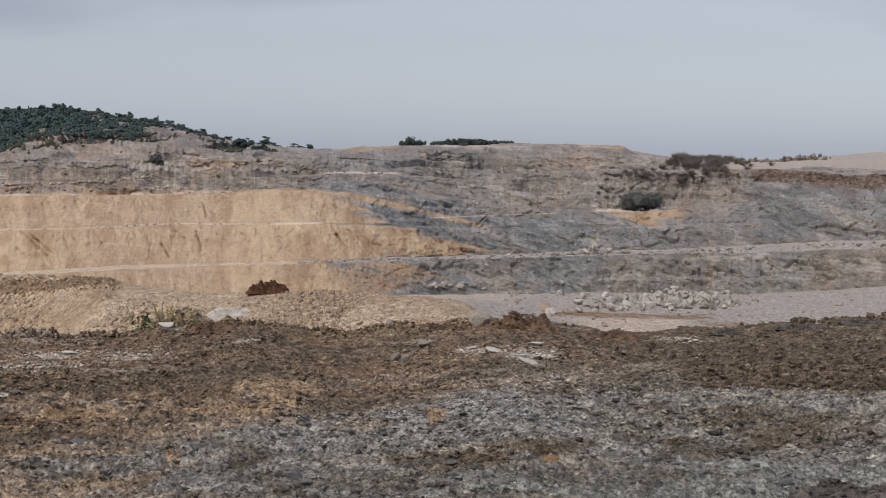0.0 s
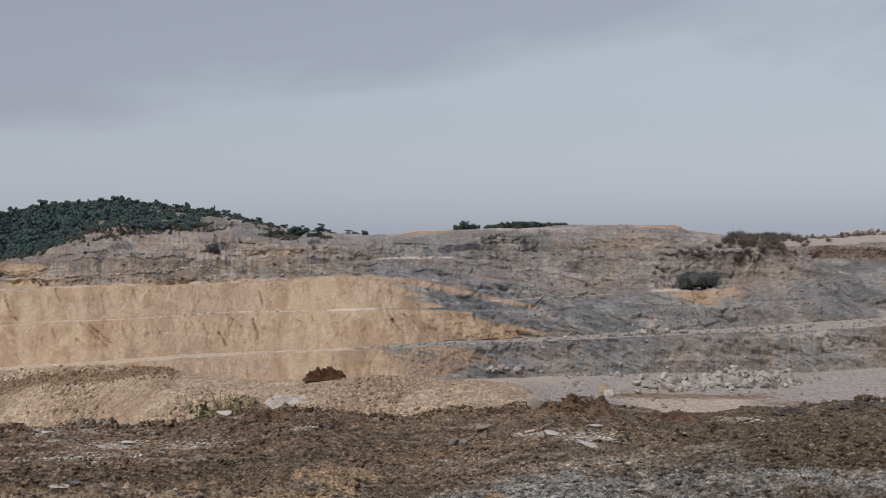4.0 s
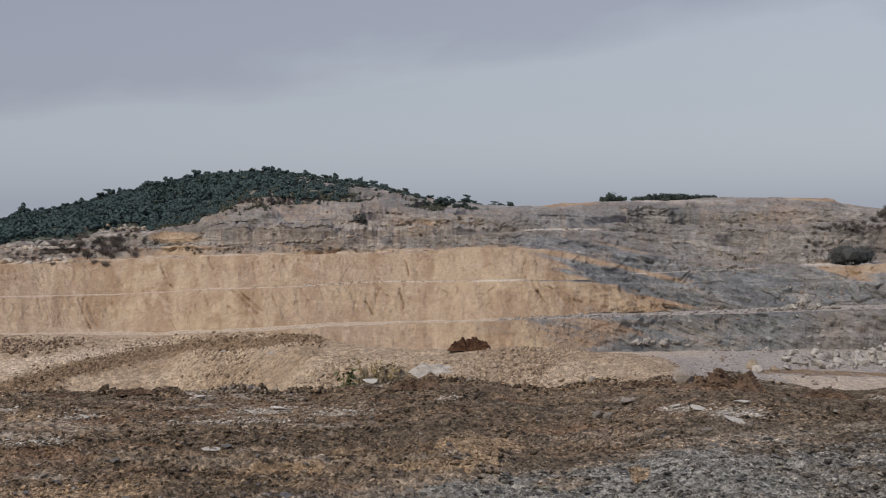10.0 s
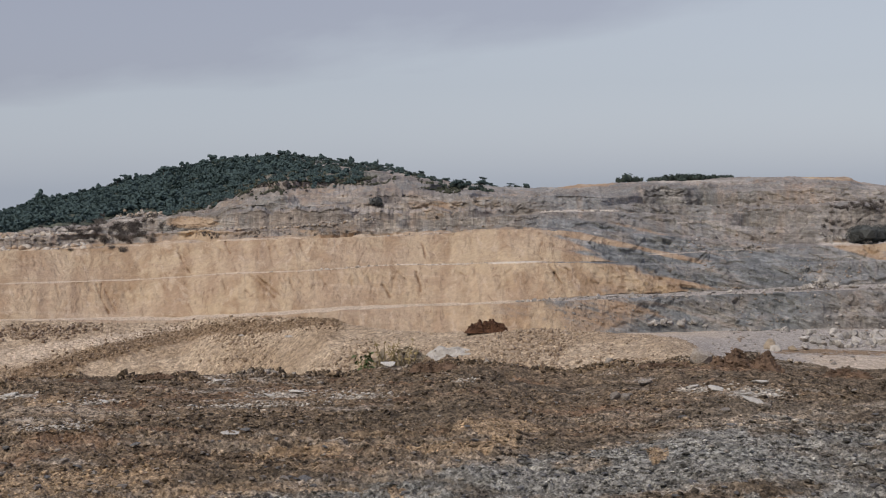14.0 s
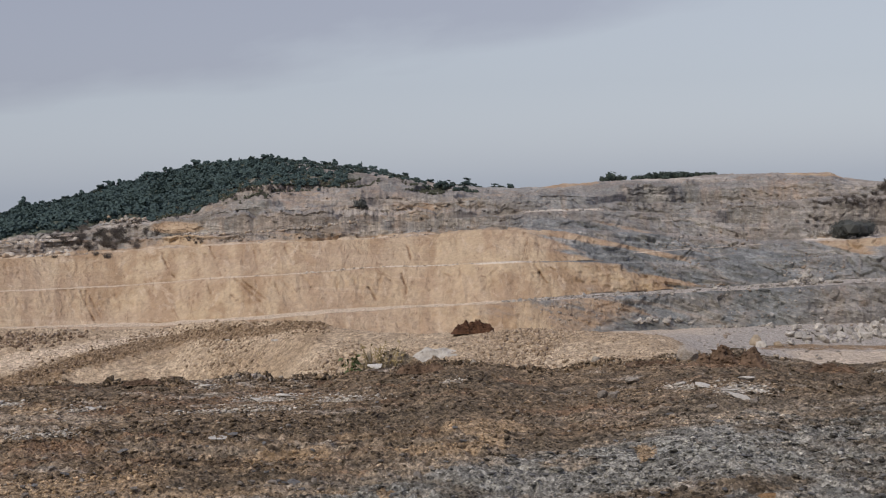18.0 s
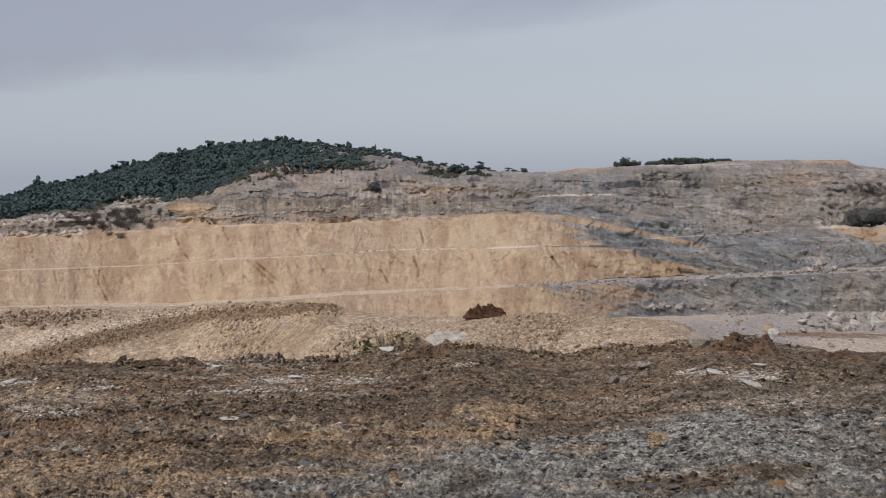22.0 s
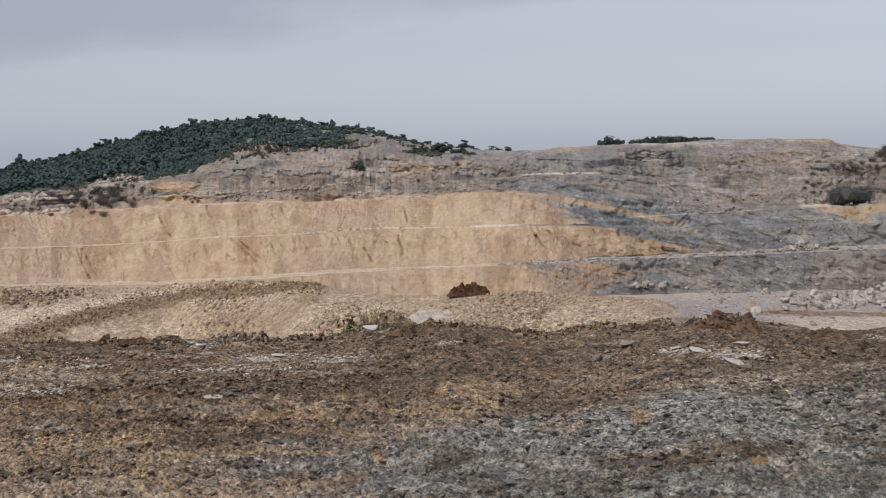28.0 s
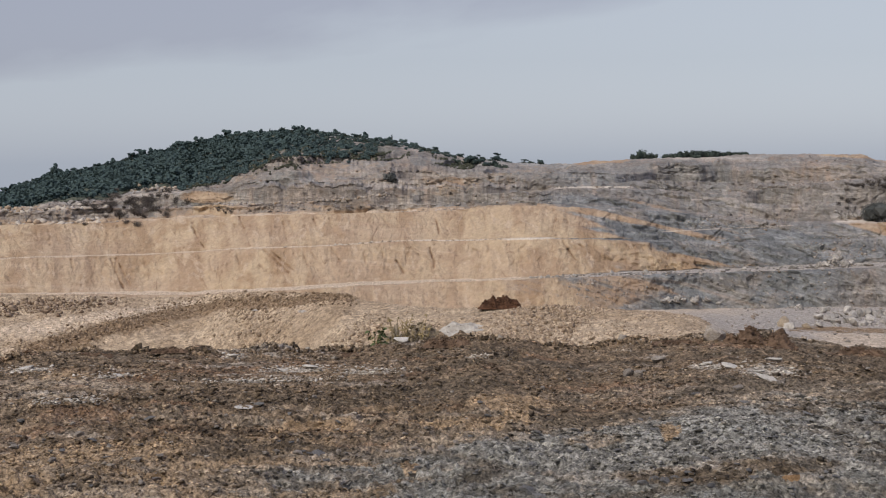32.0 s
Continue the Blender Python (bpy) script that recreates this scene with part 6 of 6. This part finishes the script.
        w = np.stack([v[:, 0] * cs - v[:, 1] * sn, v[:, 0] * sn + v[:, 1] * cs, v[:, 2] * flat], 1) * s + np.array(p)
        cos.append(w)
        tris.append(t + off)
        off += len(v)
    for q in range(420):
        b, u = rng.uniform(-21, -12.5), 1 - 0.5 * rng.uniform() ** 1.5
        v, t = crowns[q % 4]
        cos.append(v * rng.uniform(0.25, 0.7) + np.array(on_band(b, "brow", u)))
        tris.append(t + off)
        off += len(v)
    tagged(new("woodland", tri_mesh("woodland", np.concatenate(cos), np.concatenate(tris), PINE_LEAF, True)), "closed dark green woodland on the hillside", "woodland", kind="stuff")
    cos, tris, off = [], [], 0
    for q in range(2800):
        b, u = rng.uniform(-20.5, -8.5), 1 - rng.uniform() ** 1.2 * 0.8
        if fbm(np.array([b * 0.8]), np.array([u * 3]), 2.0, 3)[0] < 0.08 * (b + 17):
            continue
        v, t = crowns[q % 4]
        cos.append(v * rng.uniform(0.09, 0.32) + np.array(on_band(b, "brow", u)))
        tris.append(t + off)
        off += len(v)
    tagged(new("hill_scrub", tri_mesh("hill_scrub", np.concatenate(cos), np.concatenate(tris), SCRUB_LEAF, True)), "thin olive scrub on the bare upper slope", "scrub", kind="stuff")


def bench_plants():
    p = on_band(8.5, "crest_back", 0.45)
    big = tree("bush", 21, 4.0, 7.4, "bush", BUSH_LEAF, "large dark rounded bush on a quarry bench", 0.10, 9000, 0.86)
    big.matrix_basis = pose(p.x, p.y, p.z - 0.1)
    big.scale = (1.05, 1.05, 0.85)
    p = spot(-12.0, -0.82)
    small = tree("bush", 22, 1.9, 2.4, "bush", BUSH_LEAF, "small dark bush on the upper rock face", 0.2, 260)
    small.matrix_basis = pose(p.x, p.y, p.z - 0.1)
    dry = tree("dry_shrub", 23, 1.9, 2.6, "bush", DRY_LEAF, "bare grey-brown shrub on quarry rock", 0.06, 300, 0)
    first = True
    # thickets: middle bearing and angle, spreads, how many, sizes
    where = []
    for b, el, wide_b, tall_el, count, low, high in ((10.7, -0.45, 0.75, 0.07, 64, 0.55, 1.3), (12.2, -0.58, 0.45, 0.06, 14, 0.5, 1.0), (10.9, -0.78, 0.75, 0.16, 46, 0.5, 1.1), (8.6, -1.02, 0.35, 0.10, 8, 0.4, 0.8), (7.4, -1.2, 0.35, 0.10, 8, 0.3, 0.7), (10.2, -1.25, 0.22, 0.22, 12, 0.4, 0.9), (6.9, -1.8, 0.3, 0.25, 8, 0.3, 0.6), (11.2, -1.5, 0.6, 0.3, 8, 0.25, 0.5), (-22.6, -1.75, 0.9, 0.30, 46, 0.45, 1.05), (-21.6, -1.25, 0.5, 0.12, 10, 0.4, 0.7), (-24.8, -1.95, 0.9, 0.2, 10, 0.3, 0.6), (-19.5, -2.0, 1.5, 0.08, 10, 0.25, 0.45), (-15.5, -2.0, 2.0, 0.06, 8, 0.2, 0.4), (-8, -1.1, 5.0, 0.25, 10, 0.25, 0.5), (-17.0, 0.1, 1.0, 0.22, 24, 0.3, 0.65), (-19.3, -0.75, 0.9, 0.12, 12, 0.25, 0.5)):
        where += [(random.gauss(b, wide_b), random.gauss(el, tall_el), random.uniform(low, high)) for _ in range(count)]
    for b, el, s in where:
        p = spot(b, el)
        m = pose(p.x, p.y, p.z - 0.15, 0, 0, random.uniform(0, 360))
        ob = dry if first else copy_thing(dry, m)
        ob.matrix_basis = m
        ob.scale = (s, s, s * random.uniform(0.8, 1.1))
        ob["group"] = "shrubs on quarry rock"
        first = False


def weeds():
    def weed(name, b, r, height, width, stems, material, label, seed):
        rr_ = random.Random(seed)
        root = new(name)
        for k in range(stems):
            bm = bmesh.new()
            lean = Vector((rr_.uniform(-0.5, 0.5) * width, rr_.uniform(-0.3, 0.3) * width, height * rr_.uniform(0.7, 1.0)))
            foot = Vector((rr_.uniform(-0.3, 0.3) * width, rr_.uniform(-0.2, 0.2) * width, -0.02))
            tube(bm, foot, foot + lean, 0.006, 0.003, 4)
            stem = part("stem", bm, STRAW, root)
            for q in range(9):
                f = rr_.uniform(0.15, 1.0)
                p = foot + lean * f
                d = Vector((rr_.gauss(0, 1), rr_.gauss(0, 1), rr_.gauss(0.2, 0.6))).normalized()
                side = d.orthogonal().normalized()
                ln = rr_.uniform(0.05, 0.10) * (0.55 if material is STRAW else 0.8)
                bm = bmesh.new()
                pts = [p, p + d * ln * 0.5 + side * ln * 0.28, p + d * ln - Vector((0, 0, ln * 0.25)), p + d * ln * 0.5 - side * ln * 0.28]
                mid = bm.verts.new(p + d * ln * 0.5 + Vector((0, 0, 0.008)))
                vs = [bm.verts.new(c) for c in pts]
                for a in range(4):
                    bm.faces.new((vs[a], vs[(a + 1) % 4], mid))
                part("leaf", bm, material, stem)
        root.location = ground_at(b, r)
        return tagged(root, label, "weed")

    weed("weed", -12.6, 15.5, 0.22, 0.16, 6, WEED_LEAF, "green leafy weed at the field's edge", 5)
    weed("weed", -11.5, 16.4, 0.5, 0.4, 10, STRAW, "dry yellow weed at the field's edge", 6)
    weed("weed", -11.0, 16.5, 0.5, 0.4, 9, STRAW, "dry yellow weed at the field's edge", 8)


hill_plants()
bench_plants()
weeds()
